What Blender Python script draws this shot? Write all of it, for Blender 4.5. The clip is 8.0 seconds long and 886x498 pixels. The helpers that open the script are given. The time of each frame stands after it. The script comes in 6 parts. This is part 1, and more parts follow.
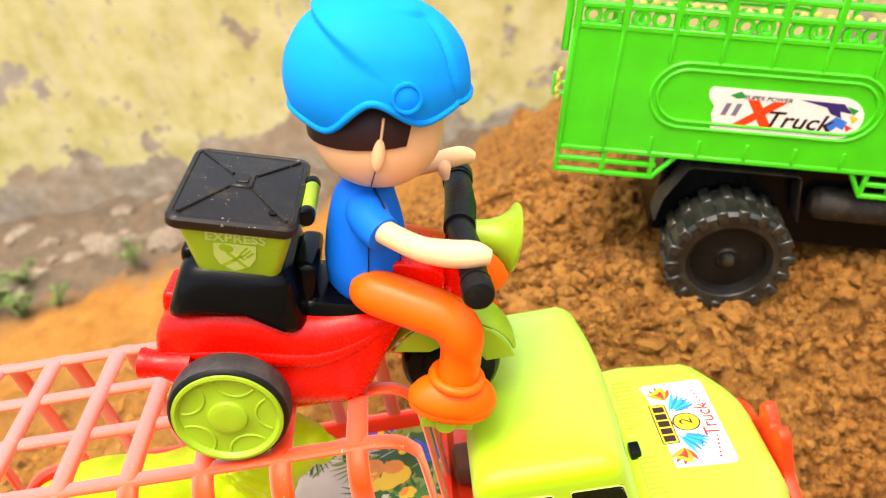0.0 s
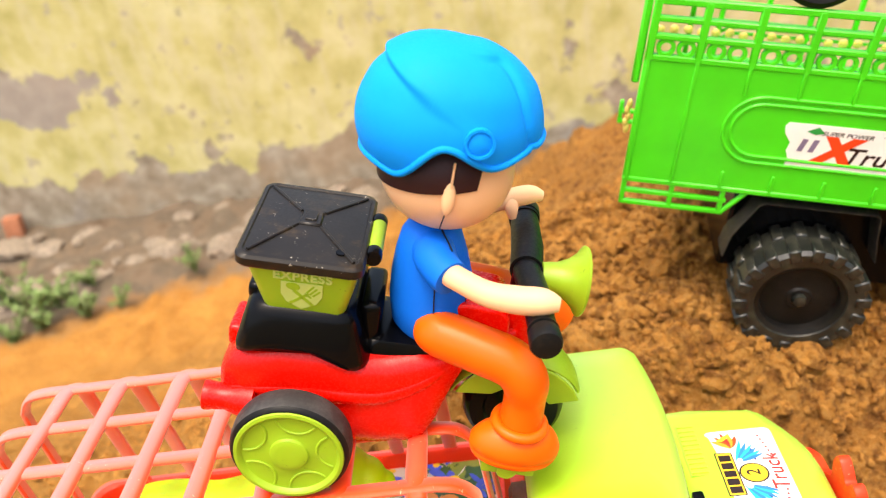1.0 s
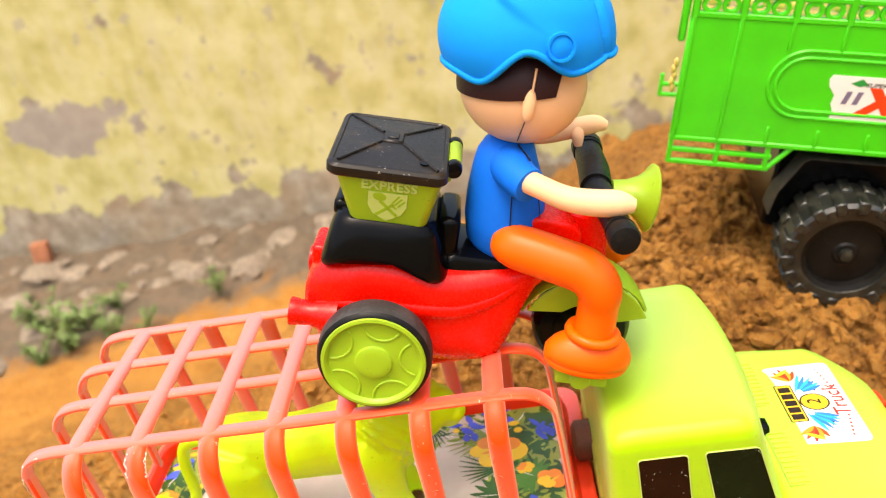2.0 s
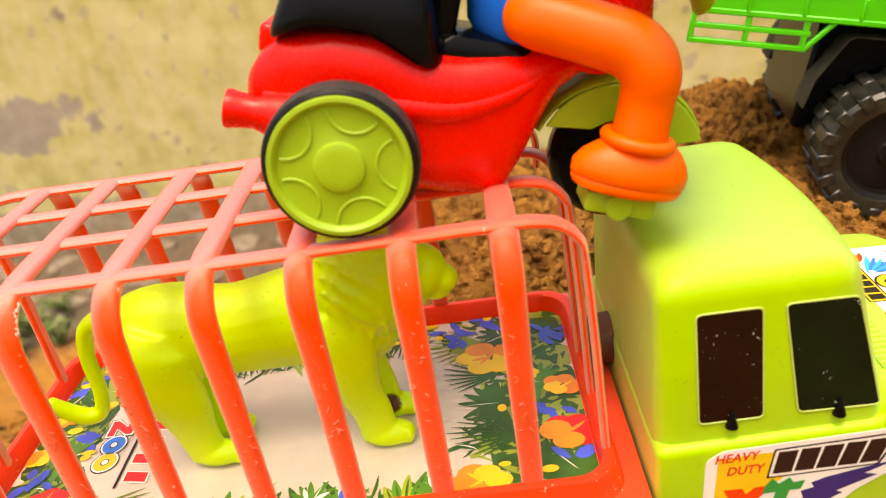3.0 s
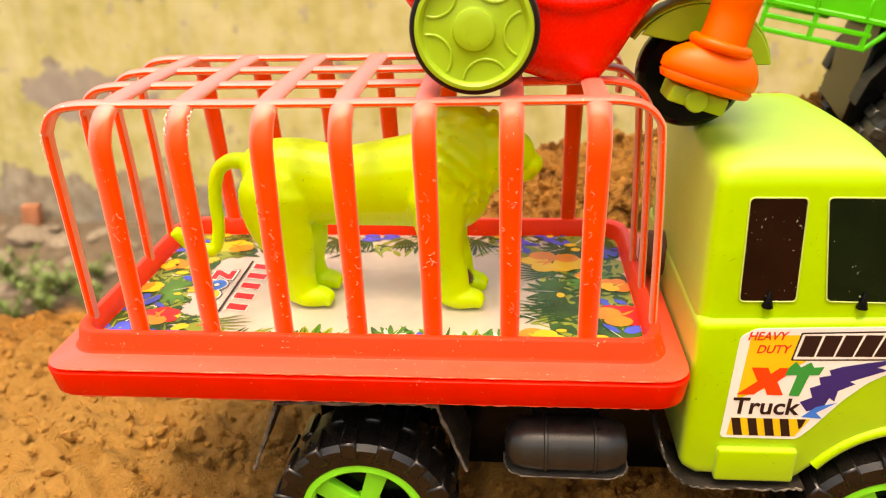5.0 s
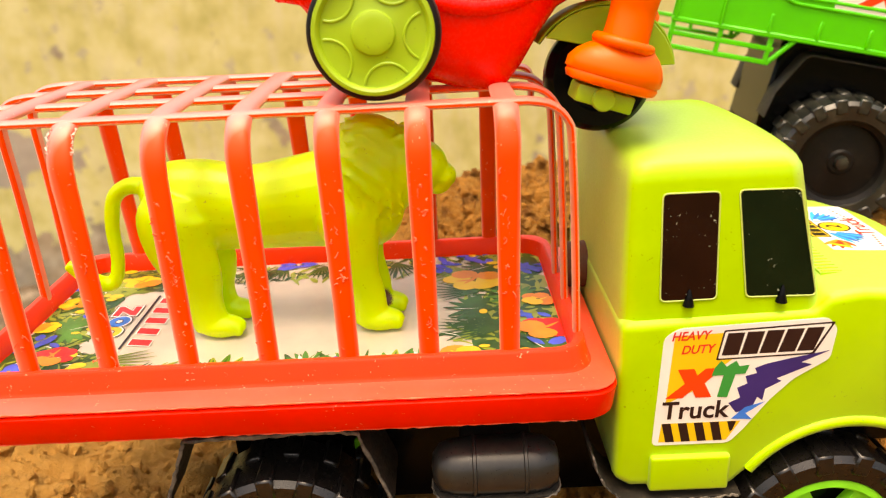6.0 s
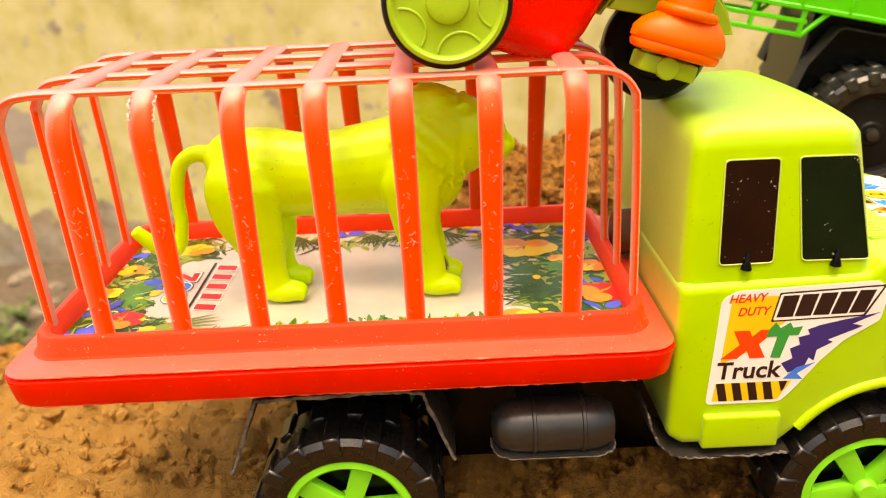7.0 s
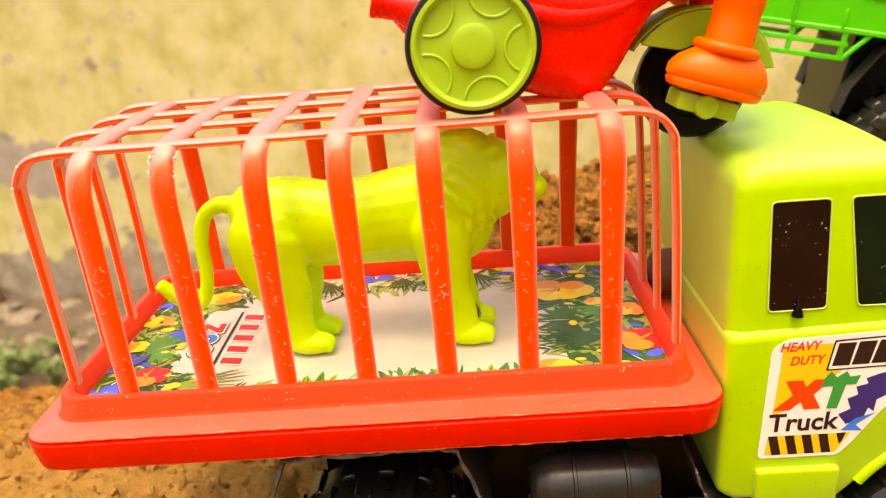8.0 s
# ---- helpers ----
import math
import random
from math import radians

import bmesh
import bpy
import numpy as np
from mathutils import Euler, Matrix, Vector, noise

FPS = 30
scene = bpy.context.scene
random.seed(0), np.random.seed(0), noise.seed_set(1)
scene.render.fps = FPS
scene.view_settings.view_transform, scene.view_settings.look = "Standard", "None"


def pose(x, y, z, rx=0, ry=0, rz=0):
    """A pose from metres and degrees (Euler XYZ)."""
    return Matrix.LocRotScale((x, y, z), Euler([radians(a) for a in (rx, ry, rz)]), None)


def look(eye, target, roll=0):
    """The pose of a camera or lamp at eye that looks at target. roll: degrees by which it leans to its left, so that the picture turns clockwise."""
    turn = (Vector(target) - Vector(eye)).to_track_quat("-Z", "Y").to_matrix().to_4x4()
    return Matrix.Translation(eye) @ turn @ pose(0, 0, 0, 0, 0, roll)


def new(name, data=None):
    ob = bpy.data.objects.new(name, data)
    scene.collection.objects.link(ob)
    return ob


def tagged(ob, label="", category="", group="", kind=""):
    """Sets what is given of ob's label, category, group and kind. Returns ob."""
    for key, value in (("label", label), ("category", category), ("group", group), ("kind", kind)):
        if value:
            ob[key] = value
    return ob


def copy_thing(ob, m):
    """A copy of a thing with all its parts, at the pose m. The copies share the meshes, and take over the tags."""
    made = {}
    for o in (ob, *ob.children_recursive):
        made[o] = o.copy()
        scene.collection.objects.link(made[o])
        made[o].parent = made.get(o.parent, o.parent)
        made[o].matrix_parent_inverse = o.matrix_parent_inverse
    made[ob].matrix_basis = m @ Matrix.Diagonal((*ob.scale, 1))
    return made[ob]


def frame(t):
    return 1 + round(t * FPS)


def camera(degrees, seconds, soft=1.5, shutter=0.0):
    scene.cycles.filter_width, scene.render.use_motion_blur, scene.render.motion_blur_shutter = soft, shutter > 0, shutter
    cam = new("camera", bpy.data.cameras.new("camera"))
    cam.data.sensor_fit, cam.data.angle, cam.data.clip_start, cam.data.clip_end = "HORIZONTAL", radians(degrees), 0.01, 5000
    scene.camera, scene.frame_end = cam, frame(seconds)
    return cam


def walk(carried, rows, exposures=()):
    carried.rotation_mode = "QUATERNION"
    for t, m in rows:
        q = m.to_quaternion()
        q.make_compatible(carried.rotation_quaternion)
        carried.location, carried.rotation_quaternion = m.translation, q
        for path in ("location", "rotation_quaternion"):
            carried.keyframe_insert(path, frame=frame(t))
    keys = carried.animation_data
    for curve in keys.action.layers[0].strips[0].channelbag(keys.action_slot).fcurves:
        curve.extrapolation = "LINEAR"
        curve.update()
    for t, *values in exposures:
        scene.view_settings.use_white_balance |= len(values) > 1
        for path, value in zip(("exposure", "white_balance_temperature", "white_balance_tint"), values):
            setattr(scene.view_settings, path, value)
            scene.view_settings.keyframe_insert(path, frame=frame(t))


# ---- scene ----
# The camera: seconds, eye, target, roll. Metres; one unit of the toys' own measure is a centimetre.
cam = camera(60.00, 8.0, soft=1.1)
cam.data.dof.use_dof, cam.data.dof.focus_distance, cam.data.dof.aperture_fstop = True, 0.285, 13.0
ROWS = [
    (0.0, (0.21378, -0.18182, 0.28572), (0.20535, 0.06914, 0.12156), -10.320),
    (0.5, (0.20913, -0.17080, 0.29203), (0.18629, 0.08312, 0.13391), -10.601),
    (1.0, (0.21029, -0.17290, 0.29358), (0.18233, 0.08085, 0.13601), -10.952),
    (1.2, (0.20794, -0.17842, 0.29814), (0.17823, 0.07651, 0.14282), -11.305),
    (2.3, (0.16822, -0.20956, 0.24611), (0.13628, 0.05509, 0.10848), -11.844),
    (2.5, (0.15897, -0.19645, 0.22592), (0.13026, 0.07137, 0.09384), -10.139),
    (3.0, (0.15957, -0.17403, 0.17557), (0.14211, 0.09073, 0.03559), -9.363),
    (3.5, (0.16326, -0.17782, 0.17185), (0.14869, 0.08962, 0.03669), -7.680),
    (4.0, (0.15192, -0.20519, 0.21870), (0.14686, 0.06153, 0.08147), -5.324),
    (4.5, (0.12988, -0.24300, 0.18756), (0.11489, 0.01977, 0.04359), -3.886),
    (5.0, (0.13602, -0.23670, 0.14552), (0.11000, 0.03366, 0.01812), -1.946),
    (5.2, (0.14791, -0.23010, 0.13637), (0.12050, 0.04160, 0.01215), -2.247),
    (6.3, (0.13867, -0.23220, 0.12930), (0.14350, 0.04734, 0.02053), -3.256),
    (6.5, (0.13058, -0.23690, 0.13745), (0.13415, 0.04228, 0.02770), -3.764),
    (7.0, (0.11984, -0.23948, 0.12950), (0.11922, 0.03592, 0.01052), -2.690),
    (7.5, (0.11738, -0.23728, 0.13323), (0.10764, 0.04024, 0.01970), -3.620),
    (8.0, (0.12069, -0.22588, 0.13439), (0.10811, 0.05277, 0.02397), -4.859),
]
EXPOSURES = ((0.0, 1.20, 6600, 11), (1.2, 1.14, 6600, 11), (2.5, 0.97, 7200, 12), (3.2, 0.78, 7900, 13), (4.0, 0.89, 7800, 13), (4.5, 0.87, 8050, 13), (5.0, 0.95, 8100, 13), (6.5, 0.98, 8250, 13), (8.0, 1.02, 8350, 13))
walk(cam, [(t, look(eye, target, roll)) for t, eye, target, roll in ROWS], EXPOSURES)

# ---- light ----
CM = 0.01
world = bpy.data.worlds.new("sky")
world.use_nodes = True
scene.world = world
wn = world.node_tree
sky = wn.nodes.new("ShaderNodeTexSky")
sky.sky_type, sky.sun_disc = "NISHITA", False
SUN_UP, SUN_TURN = 76.0, 195.0
sky.sun_elevation, sky.sun_rotation = radians(SUN_UP), radians(SUN_TURN)
sky.air_density, sky.dust_density, sky.ozone_density = 1.4, 8.0, 0.3
wn.links.new(sky.outputs[0], wn.nodes["Background"].inputs[0])
wn.nodes["Background"].inputs[1].default_value = 0.15
sun = new("sun", bpy.data.lights.new("sun", "SUN"))
sun.data.energy, sun.data.angle, sun.data.color = 0.6, radians(20), (1.0, 0.95, 0.86)
a, e = radians(SUN_TURN), radians(SUN_UP)
sun_from = Vector((math.sin(a) * math.cos(e), math.cos(a) * math.cos(e), math.sin(e)))
sun.matrix_world = look(sun_from * 3, (0, 0, 0))


# ---- materials ----
def node_material(name):
    m = bpy.data.materials.new(name)
    m.use_nodes = True
    t = m.node_tree
    return m, t, t.nodes["Principled BSDF"]


def add_node(t, kind, **values):
    n = t.nodes.new(kind)
    for key, value in values.items():
        n.inputs[key].default_value = value
    return n


def ramp(t, source, stops):
    r = t.nodes.new("ShaderNodeValToRGB")
    el = r.color_ramp.elements
    while len(el) < len(stops):
        el.new(0.5)
    for k, (p, c) in enumerate(stops):
        el[k].position, el[k].color = p, (*c, 1) if len(c) == 3 else (c[0], c[0], c[0], 1)
    t.links.new(source, r.inputs[0])
    return r.outputs[0]


def mix(t, fac, a, b):
    n = t.nodes.new("ShaderNodeMix")
    n.data_type = "RGBA"
    for socket, value in ((n.inputs[0], fac), (n.inputs[6], a), (n.inputs[7], b)):
        if isinstance(value, (int, float)):
            socket.default_value = value
        elif isinstance(value, tuple):
            socket.default_value = (*value, 1)
        else:
            t.links.new(value, socket)
    return n.outputs[2]


def plastic(name, color, rough=0.35, vary=0.12, dust=0.0, dust_color=(0.45, 0.28, 0.12), flecks=0.0, bump=0.02, subsurface=0.0, shine=0.5, coat=0.0, haze=0.0, fleck_color=(0.95, 0.55, 0.36), haze_tint=(1.0, 0.90, 0.72), coat_ior=2.5):
    """Moulded plastic: slow change of tone, fine grain, a little dust in patches and pale nicks."""
    m, t, p = node_material(name)
    co = t.nodes.new("ShaderNodeTexCoord").outputs["Object"]
    slow = add_node(t, "ShaderNodeTexNoise", Scale=45.0, Detail=3.0)
    fine = add_node(t, "ShaderNodeTexNoise", Scale=900.0, Detail=2.0)
    for n in (slow, fine):
        t.links.new(co, n.inputs["Vector"])
    dark = tuple(c * (1 - vary) for c in color)
    light = tuple(min(1.0, c * (1 + vary)) for c in color)
    col = ramp(t, slow.outputs[0], [(0.3, dark), (0.7, light)])
    if dust:
        patch = add_node(t, "ShaderNodeTexNoise", Scale=130.0, Detail=8.0, Roughness=0.7)
        t.links.new(co, patch.inputs["Vector"])
        fac = ramp(t, patch.outputs[0], [(0.56 - 0.2 * dust, (0,)), (0.78 - 0.1 * dust, (min(1, dust),))])
        col = mix(t, fac, col, dust_color)
    if flecks:
        bend = add_node(t, "ShaderNodeTexNoise", Scale=500.0, Detail=1.0)
        t.links.new(co, bend.inputs["Vector"])
        moved = t.nodes.new("ShaderNodeVectorMath")
        moved.operation = "MULTIPLY_ADD"
        moved.inputs[1].default_value = (0.006, 0.006, 0.006)
        t.links.new(bend.outputs["Color"], moved.inputs[0])
        t.links.new(co, moved.inputs[2])
        v = add_node(t, "ShaderNodeTexVoronoi", Scale=330.0)
        t.links.new(moved.outputs[0], v.inputs["Vector"])
        wide = add_node(t, "ShaderNodeTexNoise", Scale=60.0, Detail=2.0)
        t.links.new(co, wide.inputs["Vector"])
        spots = ramp(t, v.outputs["Distance"], [(0.08, (1,)), (0.14, (0,))])
        where = ramp(t, wide.outputs[0], [(0.46, (0,)), (0.56, (flecks,))])
        both = t.nodes.new("ShaderNodeMath")
        both.operation = "MULTIPLY"
        t.links.new(spots, both.inputs[0])
        t.links.new(where, both.inputs[1])
        col = mix(t, both.outputs[0], col, fleck_color)
    t.links.new(col, p.inputs["Base Color"])
    t.links.new(ramp(t, fine.outputs[0], [(0.3, (rough * 0.85,)), (0.7, (min(1, rough * 1.2),))]), p.inputs["Roughness"])
    b = add_node(t, "ShaderNodeBump", Strength=0.25, Distance=bump * CM)
    t.links.new(slow.outputs[0], b.inputs["Height"])
    t.links.new(b.outputs[0], p.inputs["Normal"])
    p.inputs["Specular IOR Level"].default_value = shine
    if coat:
        # waxy gloss towards a glancing view, with pale sheen put in as sky glare
        slant = t.nodes.new("ShaderNodeLayerWeight")
        slant.inputs["Blend"].default_value = 0.5
        t.links.new(ramp(t, slant.outputs["Facing"], [(0.14, (0,)), (0.50, (coat,)), (0.80, (coat,)), (0.97, (0.25 * coat,))]), p.inputs["Coat Weight"])
        p.inputs["Coat Roughness"].default_value, p.inputs["Coat IOR"].default_value = 0.5, coat_ior
        t.links.new(ramp(t, slant.outputs["Facing"], [(0.25, (0,)), (0.50, (haze,)), (0.85, (haze,)), (0.97, (0.3 * haze,))]), p.inputs["Sheen Weight"])
        p.inputs["Coat Tint"].default_value = (*haze_tint, 1.0)
        p.inputs["Sheen Roughness"].default_value = 0.45
        p.inputs["Sheen Tint"].default_value = (*haze_tint, 1.0)
    if subsurface:
        p.inputs["Subsurface Weight"].default_value = subsurface
        p.inputs["Subsurface Radius"].default_value = (0.012, 0.010, 0.001)
    return m


CAGE_RED = plastic("cage_red_plastic", (0.95, 0.062, 0.003), 0.42, 0.10, flecks=0.8, shine=0.3, coat=1.0, haze=0.5, haze_tint=(1.0, 0.88, 0.76), coat_ior=4.0)
# Rim and ledge are cage-red copies, each given its share of pale sky sheen.
RIM_RED = plastic("rim_red_plastic", (0.95, 0.036, 0.003), 0.42, 0.08, flecks=0.6, shine=0.3, coat=0.25, coat_ior=2.4)
LEDGE_RED = plastic("sheen_ledge_red_plastic", (0.95, 0.042, 0.004), 0.42, 0.10, flecks=0.7, shine=0.3, coat=0.75, coat_ior=2.9)
TRAY_RED = plastic("tray_red_plastic", (0.93, 0.010, 0.001), 0.42, 0.08, flecks=0.5, shine=0.2)
LIME = plastic("lime_plastic", (0.37, 0.62, 0.001), 0.42, 0.06, flecks=0.5, fleck_color=(0.14, 0.14, 0.02), shine=0.4, coat=0.75, haze=0.08, haze_tint=(1.0, 1.0, 0.80), coat_ior=3.0)
LION_LIME = plastic("soft_lime_plastic", (0.62, 0.96, 0.003), 0.42, 0.06, flecks=0.35, fleck_color=(0.10, 0.07, 0.02), subsurface=0.7)


def hollow_spot(m, center, radius):
    """A round brown spot at one place of a thing, in its own measure."""
    t = m.node_tree
    base = t.nodes["Principled BSDF"].inputs["Base Color"]
    under = base.links[0].from_socket
    away = t.nodes.new("ShaderNodeVectorMath")
    away.operation = "DISTANCE"
    away.inputs[1].default_value = center
    t.links.new(t.nodes.new("ShaderNodeTexCoord").outputs["Object"], away.inputs[0])
    ragged = add_node(t, "ShaderNodeTexNoise", Scale=380.0, Detail=3.0)
    wide = t.nodes.new("ShaderNodeMath")
    wide.operation = "MULTIPLY_ADD"
    wide.inputs[1].default_value = radius
    t.links.new(ragged.outputs[0], wide.inputs[0])
    t.links.new(away.outputs["Value"], wide.inputs[2])
    near = t.nodes.new("ShaderNodeMapRange")
    near.inputs["From Min"].default_value, near.inputs["From Max"].default_value = radius * 1.55, radius * 1.4
    t.links.new(wide.outputs[0], near.inputs["Value"])
    t.links.new(mix(t, near.outputs[0], under, (0.10, 0.028, 0.008)), base)


# Brown painted in for the dark hollow of the far front paw.
hollow_spot(LION_LIME, (0.1175, 0.0435, 0.0005), 0.0042)
HUB_GREEN = plastic("hubcap_green_plastic", (0.31, 0.49, 0.014), 0.40, 0.10, dust=0.12, flecks=0.4, fleck_color=(0.05, 0.06, 0.01))
RIM_GREEN = plastic("rim_green_plastic", (0.20, 0.72, 0.03), 0.38, 0.10, dust=0.1)
TRIKE_RED = plastic("glossy_red_plastic", (0.80, 0.005, 0.001), 0.26, 0.06, bump=0.002, shine=0.3)
SEAT_BLACK = plastic("black_plastic", (0.0025, 0.0025, 0.003), 0.2, 0.1, shine=0.15, bump=0.002)
LID_BLACK = plastic("dusty_black_plastic", (0.013, 0.011, 0.009), 0.34, 0.3, dust=0.10, flecks=0.9, fleck_color=(0.42, 0.37, 0.30), shine=0.28)
RUBBER = plastic("black_rubber", (0.006, 0.006, 0.006), 0.42, 0.3, dust=0.05, shine=0.18)
DUSTY_TYRE = plastic("worn_grey_rubber", (0.030, 0.028, 0.026), 0.6, 0.3, dust=0.45, dust_color=(0.15, 0.135, 0.12), shine=0.4)
DIRTY_RUBBER = plastic("dusty_rubber", (0.006, 0.005, 0.005), 0.30, 0.4, dust=0.10, dust_color=(0.10, 0.06, 0.035), shine=0.6)
DIRTY_DARK = plastic("dusty_dark_plastic", (0.008, 0.007, 0.006), 0.42, 0.4, dust=0.15, dust_color=(0.10, 0.08, 0.05), shine=0.25)
GUARD_GREY = plastic("scuffed_grey_plastic", (0.020, 0.017, 0.014), 0.5, 0.4, dust=0.28, dust_color=(0.20, 0.15, 0.09), shine=0.25)
# The brown stands in for sand and cab interior mirrored in the rear pane.
BROWN_WINDOW = plastic("dusty_film_brown_reflection", (0.015, 0.0045, 0.002), 0.22, 0.3, dust=0.12, dust_color=(0.05, 0.04, 0.02), flecks=1.0, fleck_color=(0.42, 0.44, 0.34), shine=0.16)
TANK_GREY = plastic("dull_black_tank", (0.016, 0.015, 0.014), 0.32, 0.4, dust=0.30, dust_color=(0.10, 0.085, 0.06), shine=0.55)
WINDOW = plastic("dusty_window_film", (0.005, 0.011, 0.003), 0.22, 0.3, dust=0.12, dust_color=(0.05, 0.06, 0.03), flecks=1.0, fleck_color=(0.42, 0.46, 0.34), shine=0.16)
TRUCK_GREEN = plastic("bright_green_plastic", (0.060, 0.64, 0.008), 0.36, 0.08)
WHITE_PRINT = plastic("white_sticker", (0.88, 0.84, 0.78), 0.35, 0.05)
YELLOW_PRINT = plastic("yellow_print", (0.85, 0.55, 0.02), 0.35, 0.05)
RED_PRINT = plastic("red_print", (0.75, 0.02, 0.015), 0.35, 0.05)
BROWN_PRINT = plastic("dark_brown_print", (0.020, 0.005, 0.006), 0.35, 0.05)
GREEN_PRINT = plastic("green_print", (0.02, 0.30, 0.05), 0.35, 0.05)
VIOLET_PRINT = plastic("violet_print", (0.035, 0.018, 0.16), 0.35, 0.1)
BLUE_PRINT = plastic("blue_print", (0.03, 0.20, 0.75), 0.35, 0.1)
LEAF_PRINT = plastic("leaf_green_print", (0.030, 0.095, 0.010), 0.35, 0.5)
LEAF_LIGHT = plastic("light_leaf_print", (0.26, 0.33, 0.03), 0.35, 0.45)
BROAD_LEAF = plastic("broad_leaf_print", (0.07, 0.22, 0.02), 0.35, 0.4)
ORANGE_PRINT = plastic("orange_print", (0.90, 0.28, 0.02), 0.35, 0.25)
PALE_LIME = plastic("pale_lime_print", (0.50, 0.63, 0.15), 0.4, 0.05)
GOLD_PRINT = plastic("gold_trim_plastic", (0.70, 0.52, 0.12), 0.35, 0.2)
SILVER = plastic("silver_plastic", (0.45, 0.44, 0.42), 0.28, 0.2)
PAPER = plastic("cream_printed_sheet", (0.63, 0.56, 0.47), 0.4, 0.10, dust=0.08)
OLIVE_PRINT = plastic("olive_print", (0.24, 0.31, 0.05), 0.35, 0.45)
FLOWER_BLUE = plastic("flower_blue_print", (0.05, 0.09, 0.58), 0.35, 0.45)
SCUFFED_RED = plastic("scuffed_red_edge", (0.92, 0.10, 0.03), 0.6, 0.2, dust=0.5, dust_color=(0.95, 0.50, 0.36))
TORN_WHITE = plastic("torn_pale_plastic", (0.90, 0.66, 0.56), 0.5, 0.2)
SCUFFED_EDGE = plastic("scuffed_pale_edge", (0.04, 0.035, 0.03), 0.7, 0.4, dust=0.8, dust_color=(0.30, 0.26, 0.21))
MUDDY_TYRE = plastic("muddy_rubber", (0.012, 0.014, 0.011), 0.36, 0.4, dust=0.35, dust_color=(0.16, 0.15, 0.10), shine=0.75)
ORANGE_RED = plastic("orange_red_print", (0.88, 0.055, 0.008), 0.35, 0.08)
GREY_PRINT = plastic("grey_violet_print", (0.20, 0.15, 0.24), 0.4, 0.15)
CYAN_PRINT = plastic("cyan_print", (0.02, 0.42, 0.85), 0.35, 0.2)
RUST = plastic("rusty_brown_knob", (0.10, 0.030, 0.012), 0.6, 0.5)


def flat_color(name, color, rough, shine=0.3):
    return plastic(name, color, rough, 0.05, bump=0.004, shine=shine)


SHIRT_BLUE = flat_color("shirt_blue_vinyl", (0.003, 0.155, 0.78), 0.5, 0.15)
HELMET_BLUE = flat_color("helmet_blue_vinyl", (0.001, 0.30, 0.95), 0.6, 0.10)
SKIN = flat_color("doll_skin_vinyl", (0.92, 0.55, 0.29), 0.45, 0.25)
HAIR = flat_color("doll_hair_vinyl", (0.030, 0.006, 0.006), 0.45)
TROUSER = flat_color("orange_vinyl", (0.95, 0.125, 0.001), 0.38)
SEAM = flat_color("dark_seam", (0.01, 0.012, 0.03), 0.6)


